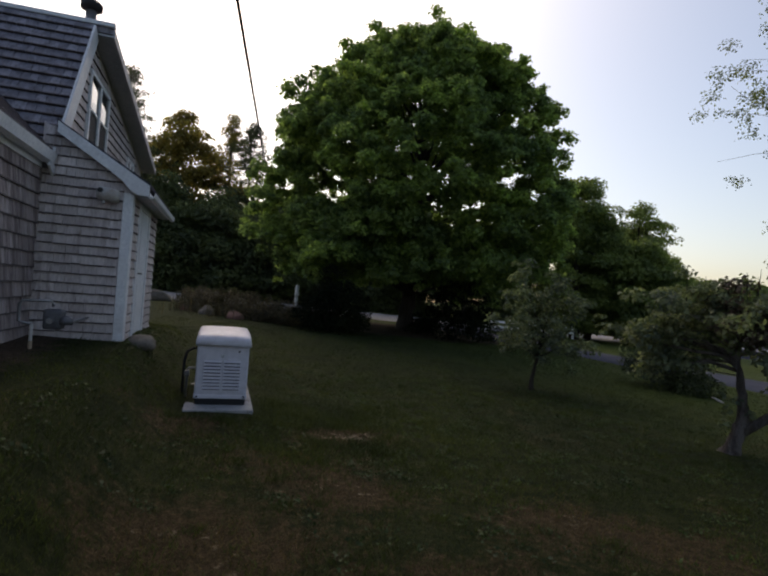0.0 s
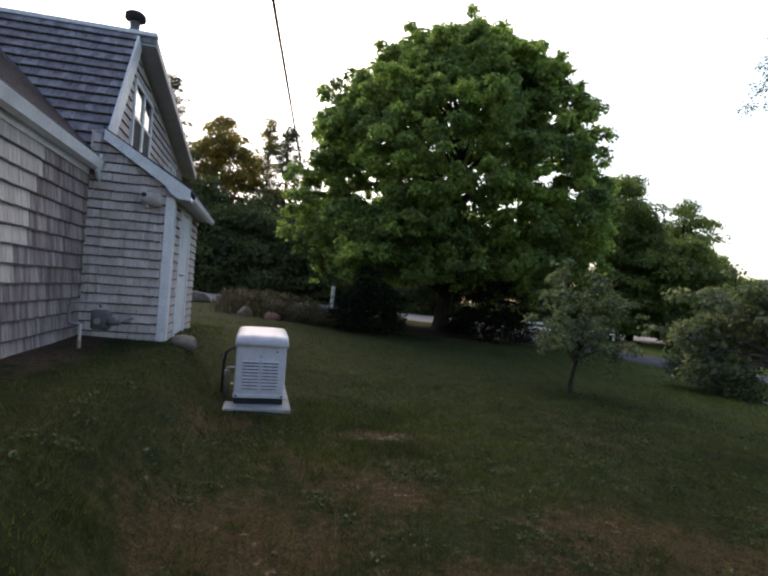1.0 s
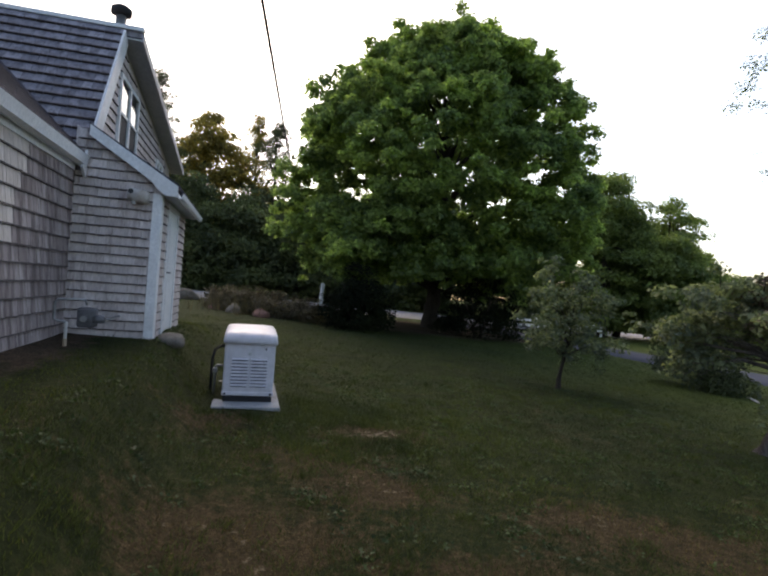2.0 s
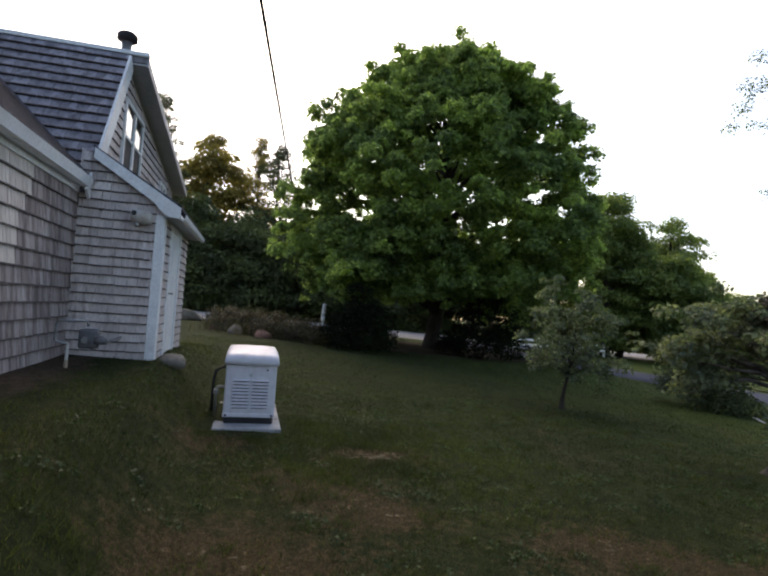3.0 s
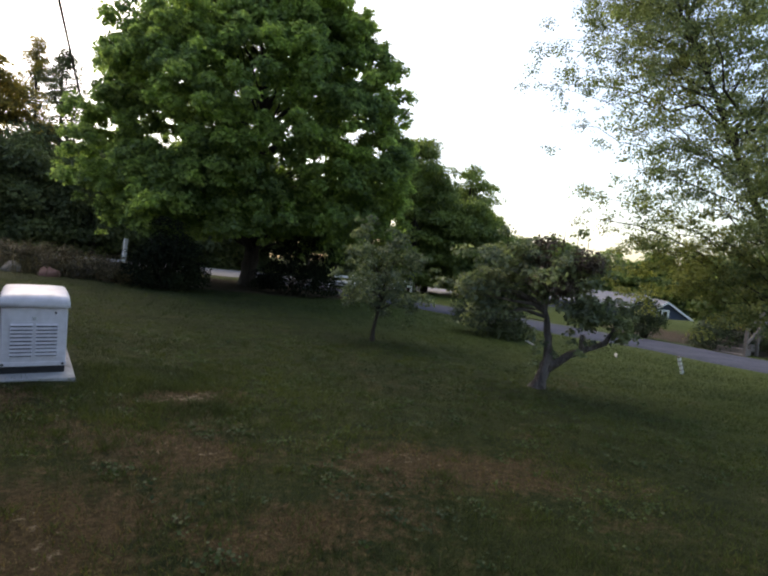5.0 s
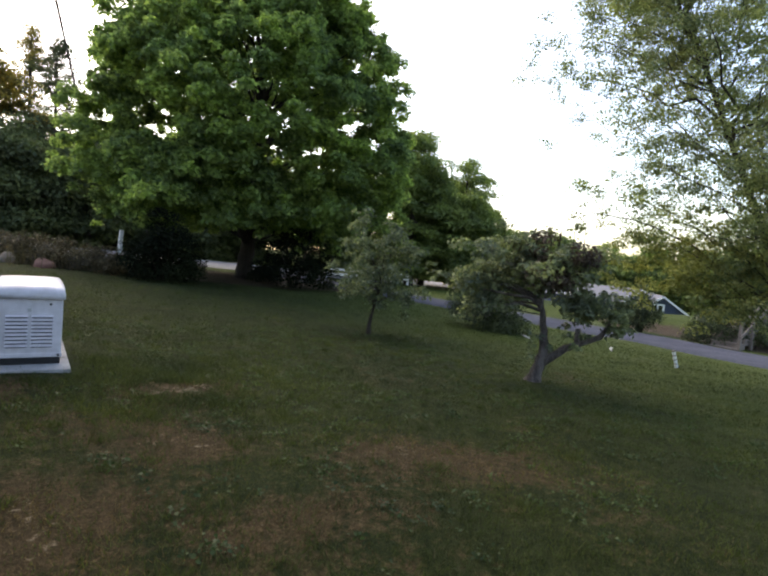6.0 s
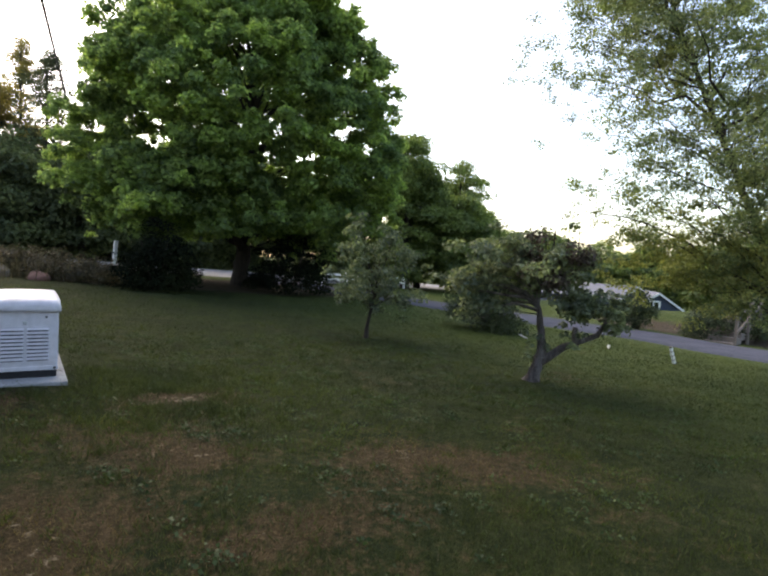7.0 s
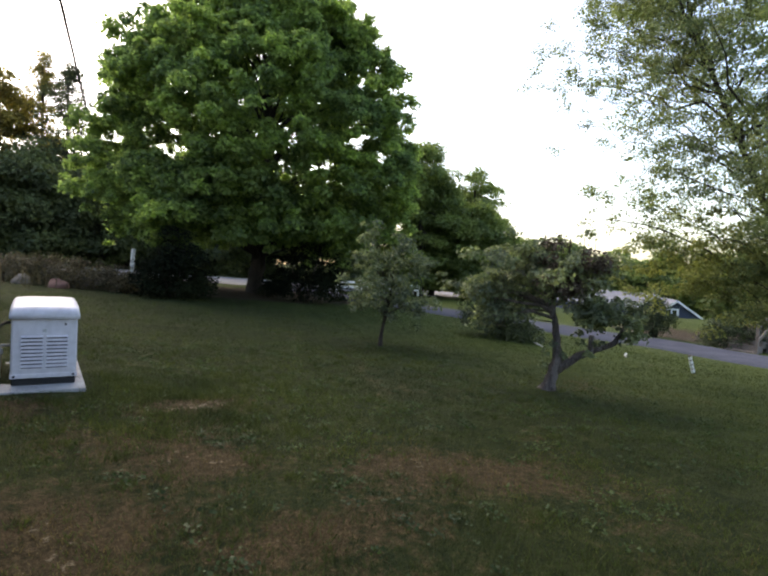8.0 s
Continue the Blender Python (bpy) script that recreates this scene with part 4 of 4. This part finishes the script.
gable_places = shingle_course_layout(0.14, 6.5, 0.15, 1.9, 4.75, top_at=lambda u: (2.35 + SLOPE * (u - 0.125)) if u < RIDGE_Y else RIDGE_Z - 0.05 - (u - RIDGE_Y) * 0.18)
gable_places = [p for p in gable_places if not (1.6 < p[0] + p[2] / 2 < 3.1 and 2.85 < p[1] + 0.05 < 4.1)]
joined_shingles("gable_shingles", gable_places, lambda u, v, o: (-0.019 + o, u, v), M["wall_shingle"], gable)
side_places = [p for p in shingle_course_layout(0.15, LT_D, 0.125, 0.0, 1.95) if not 0.6 < p[0] + p[2] / 2 < 1.77]
joined_shingles("side_shingles", side_places, lambda u, v, o: (LT_W - 0.001 + o, u, v), M["wall_shingle"], house)

# floodlight on the lean-to
wl = empty("wall_light", (HX + 0.72, HY - 0.02, HZ + 1.93), "beige outdoor floodlight on the shingled wall", "lamp")
part("back_plate", boxed(-0.06, -0.03, -0.06, 0.06, 0.01, 0.06, bevel=0.012), M["soffit"], wl)
part("housing", tube(bmesh.new(), [(-0.12, -0.09, 0.02), (-0.1, -0.09, 0.02), (0.08, -0.09, 0.0), (0.14, -0.09, 0.0), (0.15, -0.09, 0.0)], [0.05, 0.085, 0.09, 0.07, 0.02], 14), M["pale_pipe"], wl, smooth=True)
part("lens", tube(bmesh.new(), [(-0.07, -0.16, 0.05), (-0.07, -0.19, 0.05)], [0.035, 0.03], 12), M["dark_gap"], wl)
part("sensor", tube(bmesh.new(), [(-0.04, -0.09, -0.06), (-0.04, -0.1, -0.11)], [0.03, 0.025], 10), M["soffit"], wl)

# gas meter at the inner corner
gxm, gym = -1.95, 6.85
gm = empty("gas_meter", (gxm, gym, gz(gxm, gym)), "grey gas meter with pipes beside the wall", "meter")
b0 = HZ - gz(gxm, gym)
part("riser_pipe", tube(bmesh.new(), [(-0.03, 0, -0.1), (-0.03, 0, b0 + 0.3)], [0.018, 0.018], 8), M["pale_pipe"], gm, smooth=True)
part("sleeve", tube(bmesh.new(), [(-0.03, 0, -0.1), (-0.03, 0, 0.09)], [0.022, 0.022], 8), M["yellow"], gm)
part("loop_pipe", tube(bmesh.new(), [(-0.03, 0, b0 + 0.3), (-0.1, 0, b0 + 0.31), (-0.16, 0.0, b0 + 0.33), (-0.16, 0.0, b0 + 0.52), (-0.13, 0.0, b0 + 0.56), (0.12, 0.12, b0 + 0.56), (0.14, 0.12, b0 + 0.5)], [0.017] * 7, 8), M["grey_metal"], gm, smooth=True)
part("meter_body", boxed(0.05, 0.06, b0 + 0.24, 0.25, 0.22, b0 + 0.47, bevel=0.028), M["meter_grey"], gm, smooth=True)
part("meter_dial", tube(bmesh.new(), [(0.13, 0.07, b0 + 0.34), (0.13, 0.03, b0 + 0.34)], [0.04, 0.035], 14), M["grey_metal"], gm)
part("regulator", tube(bmesh.new(), [(0.28, 0.1, b0 + 0.3), (0.28, 0.1, b0 + 0.36), (0.28, 0.1, b0 + 0.4)], [0.07, 0.075, 0.03], 12), M["meter_grey"], gm, smooth=True)
part("outlet_pipe", tube(bmesh.new(), [(0.3, 0.12, b0 + 0.32), (0.3, 0.3, b0 + 0.32), (0.3, 1.04, b0 + 0.32)], [0.016] * 3, 8), M["grey_metal"], gm)

# ---- generator ----
PX, PY = 0.05, 6.42
pz = gz(PX, PY + 0.6) - 0.115
pad = obj("concrete_pad", boxed(-0.37, -0.14, -0.3, 0.39, 1.5, 0.10, bevel=0.012), M["concrete"])
pad.matrix_basis = pose(PX, PY, pz)
tagged(pad, "flat grey concrete pad in the grass", "pad")
gen = empty("generator", (PX + 0.02, PY + 0.12, pz + 0.10), "white standby generator with louvred end panel", "generator")
GW, GL, GH = 0.29, 1.22, 0.685
part("plinth", boxed(-GW + 0.01, 0.01, 0.0, GW - 0.01, GL - 0.01, 0.07, bevel=0.008), M["black_plastic"], gen, "black plastic base")
part("body", boxed(-GW, 0.0, 0.071, GW, GL, GH, bevel=0.018), M["gen_white"], gen)
part("base_lip", boxed(-GW - 0.006, -0.006, 0.072, GW + 0.006, GL + 0.006, 0.12, bevel=0.01), M["gen_white"], gen)
# lid: rounded sections set one behind the other
lid = bmesh.new()
secs = [(-0.035, 0.0, 0.05), (-0.03, 0.02, 0.075), (-0.005, 0.035, 0.11), (0.05, 0.05, 0.132), (0.3, 0.055, 0.155), (0.9, 0.055, 0.16), (1.18, 0.05, 0.135), (1.235, 0.035, 0.10), (1.255, 0.0, 0.05)]
rings = []
for yy, _, top in secs:
    ring = []
    w = GW + 0.018
    for px_, pz_ in ((-w, 0.0), (-w, min(0.05, top * 0.6)), (-w + 0.008, top * 0.8), (-w + 0.035, top * 0.95), (-w * 0.5, top), (0, top), (w * 0.5, top), (w - 0.035, top * 0.95), (w - 0.008, top * 0.8), (w, min(0.05, top * 0.6)), (w, 0.0)):
        ring.append(lid.verts.new((px_, yy, GH - 0.005 + pz_)))
    rings.append(ring)
for r0, r1 in zip(rings, rings[1:]):
    for k in range(len(r0) - 1):
        lid.faces.new((r0[k], r0[k + 1], r1[k + 1], r1[k]))
    lid.faces.new((r0[-1], r0[0], r1[0], r1[-1]))
lid.faces.new(rings[0])
lid.faces.new(rings[-1][::-1])
bmesh.ops.recalc_face_normals(lid, faces=lid.faces)
part("lid", lid, M["gen_white"], gen, "domed white lid", smooth=True)
panel = part("louvre_panel", boxed(-0.215, -0.006, 0.16, 0.215, 0.002, 0.53), M["gen_white"], gen)
for k in range(9):
    zz = 0.175 + k * 0.038
    for x0, x1 in ((-0.2, -0.018), (0.018, 0.2)):
        part("slot", boxed(x0, -0.009, zz, x1, -0.005, zz + 0.014), M["dark_gap"], panel)
        hood = bmesh.new()
        poly_prism(hood, [(-0.007, zz + 0.034), (-0.03, zz + 0.015), (-0.028, zz + 0.012), (-0.007, zz + 0.015)], "x", x0 - 0.004, x1 + 0.004)
        part("slat", hood, M["gen_white"], panel)
part("badge", boxed(-0.02, -0.012, 0.545, 0.015, 0.001, 0.585, bevel=0.004), M["soffit"], gen)
part("lock", tube(bmesh.new(), [(0.18, 0.002, 0.625), (0.18, -0.012, 0.625)], [0.012, 0.012], 10), M["black_plastic"], gen)
for sx in (-1, 1):
    part("bolt", tube(bmesh.new(), [(sx * (GW - 0.03), 0.0, 0.095), (sx * (GW - 0.03), -0.014, 0.095)], [0.015, 0.013], 8), M["black_plastic"], gen)
part("conduit", tube(bmesh.new(), [(-GW, 0.75, 0.55), (-0.36, 0.7, 0.57), (-0.43, 0.62, 0.52), (-0.45, 0.58, 0.4), (-0.45, 0.58, 0.1), (-0.45, 0.6, -0.3)], [0.018] * 6, 8), M["black_plastic"], gen, "black flexible conduit", smooth=True)
part("gas_pipe", tube(bmesh.new(), [(-GW, 0.4, 0.36), (-0.38, 0.4, 0.36), (-0.4, 0.4, 0.33), (-0.4, 0.4, -0.3)], [0.016] * 4, 8), M["grey_metal"], gen, smooth=True)
part("valve", boxed(-0.43, 0.37, 0.26, -0.37, 0.43, 0.33, bevel=0.012), M["grey_metal"], gen)


# ---- stones, stakes and small things ----
def boulder(name, label, at, size, mat, sink=0.25, seed=1):
    bm = bmesh.new()
    bmesh.ops.create_icosphere(bm, subdivisions=3, radius=0.5)
    for v in bm.verts:
        n = noise.noise(v.co * 2.1 + Vector((seed * 3.7, 0, 0))) * 0.34 + noise.noise(v.co * 5.0 + Vector((0, seed, 0))) * 0.12
        v.co *= 1 + n
        v.co = Vector((v.co.x * size[0], v.co.y * size[1], v.co.z * size[2]))
    ob = obj(name, bm, mat, smooth=True)
    ob.matrix_basis = pose(at[0], at[1], gz(*at) + size[2] * (0.5 - sink), 0, 0, seed * 40)
    return tagged(ob, label, "rock")


boulder("boulder", "rounded pale field stone by the house corner", (-0.98, 7.9), (0.42, 0.3, 0.22), M["stone"], 0.3, 1)
boulder("boulder", "grey boulder among the dry weeds", (-0.5, 21.6), (0.8, 0.6, 0.5), M["stone"], 0.35, 2)
boulder("boulder", "reddish boulder among the dry weeds", (0.5, 20.75), (0.9, 0.5, 0.45), M["red_stone"], 0.35, 3)
boulder("boulder", "reddish boulder among the dry weeds", (-1.3, 22.7), (0.6, 0.5, 0.35), M["red_stone"], 0.35, 4)
boulder("boulder", "long dark stone at the edge of the street", (-3.1, 27.2), (1.8, 0.7, 0.7), M["stone"], 0.3, 5)
post = obj("white_post", boxed(-0.07, -0.07, -0.3, 0.07, 0.07, 1.5, bevel=0.015), M["white_paint"])
post.matrix_basis = pose(3.05, 23.6, gz(3.05, 23.6), 0, 3, 12)
tagged(post, "short white-painted wooden post", "post")

stake = empty("marker_stake", (12.25, 6.3, gz(12.25, 6.3)), "leaning white marker stake in the grass", "stake")
stake.matrix_basis = stake.matrix_basis @ pose(0, 0, 0, -6, -20, 0)
part("rod", boxed(-0.025, -0.02, -0.2, 0.025, 0.02, 0.42), M["old_wood"], stake)
for k in range(4):
    part("band", boxed(-0.042 + 0.012 * (k % 2), -0.025, 0.01 + k * 0.1, 0.042, 0.025, 0.09 + k * 0.1, bevel=0.008), M["white_paint"], stake)

cablepts = []
for k in range(33):
    u = k / 32
    yy = -14 + u * 61
    cablepts.append((-0.2 + 0.108 * (yy - 12), yy, 7.76 + 0.0125 * (yy - 12) - 0.5 * u * (1 - u) + 0.12))
cab = obj("overhead_cable", tube(bmesh.new(), cablepts, [0.042] * 33, 6), M["cable"])
tagged(cab, "thin black overhead service cable", "cable")

fence = empty("white_fence", (14.8, 28.4, gz(14.8, 28.4)), "low white rail fence by the street", "fence")
for k in range(5):
    fx, fy = k * 2.0, k * 0.7
    zz = gz(14.8 + fx, 28.4 + fy) - gz(14.8, 28.4)
    part("post", boxed(fx - 0.06, fy - 0.06, zz - 0.3, fx + 0.06, fy + 0.06, zz + 0.85), M["white_paint"], fence)
    if k < 4:
        z2 = gz(14.8 + fx + 2, 28.4 + fy + 0.7) - gz(14.8, 28.4)
        for hh in (0.4, 0.7):
            part("rail", beam(bmesh.new(), (fx + 0.06, fy + 0.02, zz + hh), (fx + 1.94, fy + 0.68, z2 + hh), 0.05, 0.13), M["white_paint"], fence)

# timber steps up the bank
st = empty("garden_steps", (20.65, 8.75, gz(20.65, 8.75)), "weathered timber steps with a rail up the bank", "stairs")
for k in range(6):
    part("tread", boxed(k * 0.3, -0.1, -0.2 + k * 0.17, k * 0.3 + 0.34, 0.9, 0.05 + k * 0.17, bevel=0.01), M["old_wood"], st)
for k in (0, 3, 6):
    part("post", boxed(k * 0.3, -0.2, -0.2, k * 0.3 + 0.09, -0.11, k * 0.17 + 1.0), M["old_wood"], st)
for hh in (0.5, 0.95):
    part("handrail", beam(bmesh.new(), (-0.1, -0.24, hh - 0.03), (2.0, -0.24, hh + 1.13), 0.04, 0.1), M["old_wood"], st)


def far_house(name, label, at, turn, length, width, eave, ridge, wall_mat, door_at=None):
    """Walls with a gable at each end, two roof slabs, white rakes, a door."""
    h = empty(name, at, label, "house", turn=turn)
    half = width / 2
    for xx in (0.0, length):
        part("gable_wall", poly_prism(bmesh.new(), [(-half, 0), (half, 0), (half, eave), (0, ridge), (-half, eave)], "x", xx - 0.1, xx + 0.1), wall_mat, h)
    for yy in (-half, half):
        part("wall", boxed(0.11, yy - 0.1, 0, length - 0.11, yy + 0.1, eave), wall_mat, h)
    s = (ridge - eave) / half
    for sgn in (-1, 1):
        part("roof", slab(bmesh.new(), [(-0.4, sgn * (half + 0.4), eave - 0.4 * s + 0.12), (length + 0.4, sgn * (half + 0.4), eave - 0.4 * s + 0.12), (length + 0.4, 0, ridge + 0.12), (-0.4, 0, ridge + 0.12)], 0.1), M["grey_roof"], h)
        for xx in (-0.42, length + 0.42):
            part("rake_board", beam(bmesh.new(), (xx, sgn * (half + 0.4), eave - 0.4 * s), (xx, 0, ridge), 0.05, 0.17), M["white_paint"], h)
    if door_at is not None:
        d = part("window", boxed(-0.13, door_at - 0.45, 1.2, -0.105, door_at + 0.45, ridge * 0.78), M["glass"], h)
        for y0, y1 in ((door_at - 0.62, door_at - 0.45), (door_at + 0.45, door_at + 0.62), (door_at - 0.06, door_at + 0.06)):
            part("frame", boxed(-0.16, y0, 1.1, -0.105, y1, ridge * 0.78 + 0.12), M["white_paint"], d)
        part("frame", boxed(-0.165, door_at - 0.62, ridge * 0.78 - 0.02, -0.104, door_at + 0.62, ridge * 0.78 + 0.14), M["white_paint"], d)
    return h


far_house("neighbour_house", "low blue house with a pale grey roof", (52.3, 31.4, -3.75), 88.0, 11.0, 5.6, 2.7, 3.9, M["blue_wall"])
far_house("neighbour_garage", "dark blue garage with white rake boards", (51.6, 28.5, -4.15), 42.0, 6.0, 5.2, 2.1, 3.9, M["blue_wall"], 0.4)


# ---- grass ----
def blades(name, label, n, mat, want_dry, seed, tall):
    """Single blades of grass over the near lawn, thicker towards the camera."""
    r = np.random.default_rng(seed)
    x, y = r.uniform(-1.9, 15, n * 5), r.uniform(0.8, 19, n * 5)
    d = np.hypot(x, y)
    wet = dryness(x, y) + r.normal(0, 0.2, len(x)) + 0.12 * np.sin(9 * x + 4 * y) * np.sin(8 * y - 5 * x)
    ok = (r.random(len(x)) < np.clip(3.4 / d, 0.05, 1) ** 1.5) & ((wet > 0.42) == want_dry) & ~((np.abs(x - 0.09) < 0.42) & (np.abs(y - 7.2) < 0.8)) & (x < 15.8) & (soil(x, y) + r.normal(0, 0.15, len(x)) < 0.35)
    x, y = x[ok][:n], y[ok][:n]
    m = len(x)
    z = ground_z(x, y)
    h = tall * r.uniform(0.5, 1.5, m) * (0.8 + 0.4 * np.sin(7.3 * x + 3.1 * y) * np.sin(6.9 * y - 4 * x) + 0.3 * np.sin(2.3 * x + 1.1 * y) * np.sin(1.9 * y - x))
    a = r.uniform(0, 2 * math.pi, m)
    w = 0.003 + 0.0005 * np.hypot(x, y)
    lx, ly = r.normal(0, 0.6, m) * h, r.normal(0, 0.6, m) * h
    p0 = np.stack([x - w * np.cos(a), y - w * np.sin(a), z - 0.01], 1)
    p1 = np.stack([x + w * np.cos(a), y + w * np.sin(a), z - 0.01], 1)
    p2 = np.stack([x + lx, y + ly, z + np.abs(h)], 1)
    i = np.arange(m) * 3
    ob = array_mesh(name, np.stack([p0, p1, p2], 1).reshape(-1, 3), np.stack([i, i + 1, i + 2], 1), mat)
    return tagged(ob, label, "grass", kind="stuff")


blades("grass", "short green grass blades on the lawn", 150000, M["grass"], False, 11, 0.03)
blades("dry_grass", "short straw-coloured dry grass", 50000, M["straw"], True, 12, 0.028)


def clover(n, seed):
    """Low rosettes of small round leaves in the turf."""
    r = np.random.default_rng(seed)
    cx, cy = r.uniform(-1.2, 8, n), r.uniform(2.0, 10, n)
    P = []
    for x, y in zip(cx, cy):
        if dryness(x, y) > 0.5 or (abs(x - 0.09) < 0.6 and abs(y - 7.2) < 1.0):
            continue
        k = r.integers(8, 26)
        px_, py_ = x + r.normal(0, 0.05, k), y + r.normal(0, 0.05, k)
        P.append(np.stack([px_, py_, ground_z(px_, py_) + r.uniform(0.012, 0.04, k)], 1))
    P = np.concatenate(P)
    ob = leaf_mesh("clover", P, np.tile([0, 0, 1.0], (len(P), 1)), 0.026, M["clover"], None, 0.9, 0.1)
    return tagged(ob, "patches of low clover in the lawn", "clover", kind="stuff")


clover(750, 21)


def tufts(n, seed):
    """Coarse darker tufts standing over the mown turf, thickest round the bare spot."""
    r = np.random.default_rng(seed)
    near = r.random(n) < 0.55
    cx = np.where(near, r.normal(1.2, 0.75, n), r.uniform(-1.0, 6.5, n))
    cy = np.where(near, r.normal(5.9, 0.7, n), r.uniform(2.4, 9.5, n))
    ok = ~((np.abs(cx - 0.05) < 0.5) & (np.abs(cy - 7.1) < 0.95)) & (np.hypot((cx - 1.4) / 0.5, (cy - 5.75) / 0.2) > 0.8)
    cx, cy = cx[ok], cy[ok]
    k = 46
    wide = np.repeat(r.uniform(0.03, 0.1, len(cx)), k)
    tall = np.repeat(r.uniform(0.03, 0.075, len(cx)), k)
    x = np.repeat(cx, k) + r.normal(0, 1, len(cx) * k) * wide
    y = np.repeat(cy, k) + r.normal(0, 1, len(cx) * k) * wide
    z, a, w = ground_z(x, y), r.uniform(0, math.pi, len(x)), 0.0045
    h = tall * r.uniform(0.5, 1.3, len(x))
    p0 = np.stack([x - w * np.cos(a), y - w * np.sin(a), z - 0.01], 1)
    p1 = np.stack([x + w * np.cos(a), y + w * np.sin(a), z - 0.01], 1)
    p2 = np.stack([x + r.normal(0, 0.7, len(x)) * h, y + r.normal(0, 0.7, len(x)) * h, z + h], 1)
    i = np.arange(len(x)) * 3
    ob = array_mesh("grass_tufts", np.stack([p0, p1, p2], 1).reshape(-1, 3), np.stack([i, i + 1, i + 2], 1), M["grass"])
    return tagged(ob, "coarse dark green tufts in the worn turf", "grass", kind="stuff")


tufts(620, 25)


def stalks(at, w, d, n, seed, parent_label):
    """Tall dead stems standing over the weeds."""
    r = np.random.default_rng(seed)
    x, y = at[0] + r.normal(0, w, n), at[1] + r.normal(0, d, n)
    z = ground_z(x, y)
    h = r.uniform(0.3, 0.85, n)
    a = r.uniform(0, math.pi, n)
    wd = 0.012
    p0 = np.stack([x - wd * np.cos(a), y - wd * np.sin(a), z - 0.02], 1)
    p1 = np.stack([x + wd * np.cos(a), y + wd * np.sin(a), z - 0.02], 1)
    p2 = np.stack([x + r.normal(0, 0.15, n), y + r.normal(0, 0.15, n), z + h], 1)
    i = np.arange(n) * 3
    ob = array_mesh("dead_stems", np.stack([p0, p1, p2], 1).reshape(-1, 3), np.stack([i, i + 1, i + 2], 1), M["weed"])
    return tagged(ob, parent_label, "weeds", kind="stuff")


stalks((0.7, 22.0), 1.1, 0.8, 800, 31, "tall dead stems over the dry weeds")

# fallen sticks on the grass
for sx, sy_, turn, ln in ((12.8, 8.3, 35, 0.7), (11.4, 10.0, 60, 0.8)):
    stick = obj("fallen_stick", tube(bmesh.new(), [(-ln / 2, 0, 0), (-0.1, 0.03, 0.015), (0.12, -0.02, 0.01), (ln / 2, 0.02, 0.0)], [0.02, 0.024, 0.02, 0.012], 6), M["pale_pipe"])
    stick.matrix_basis = pose(sx, sy_, gz(sx, sy_) + 0.02, 0, 0, turn)
    tagged(stick, "pale fallen stick lying on the grass", "stick")
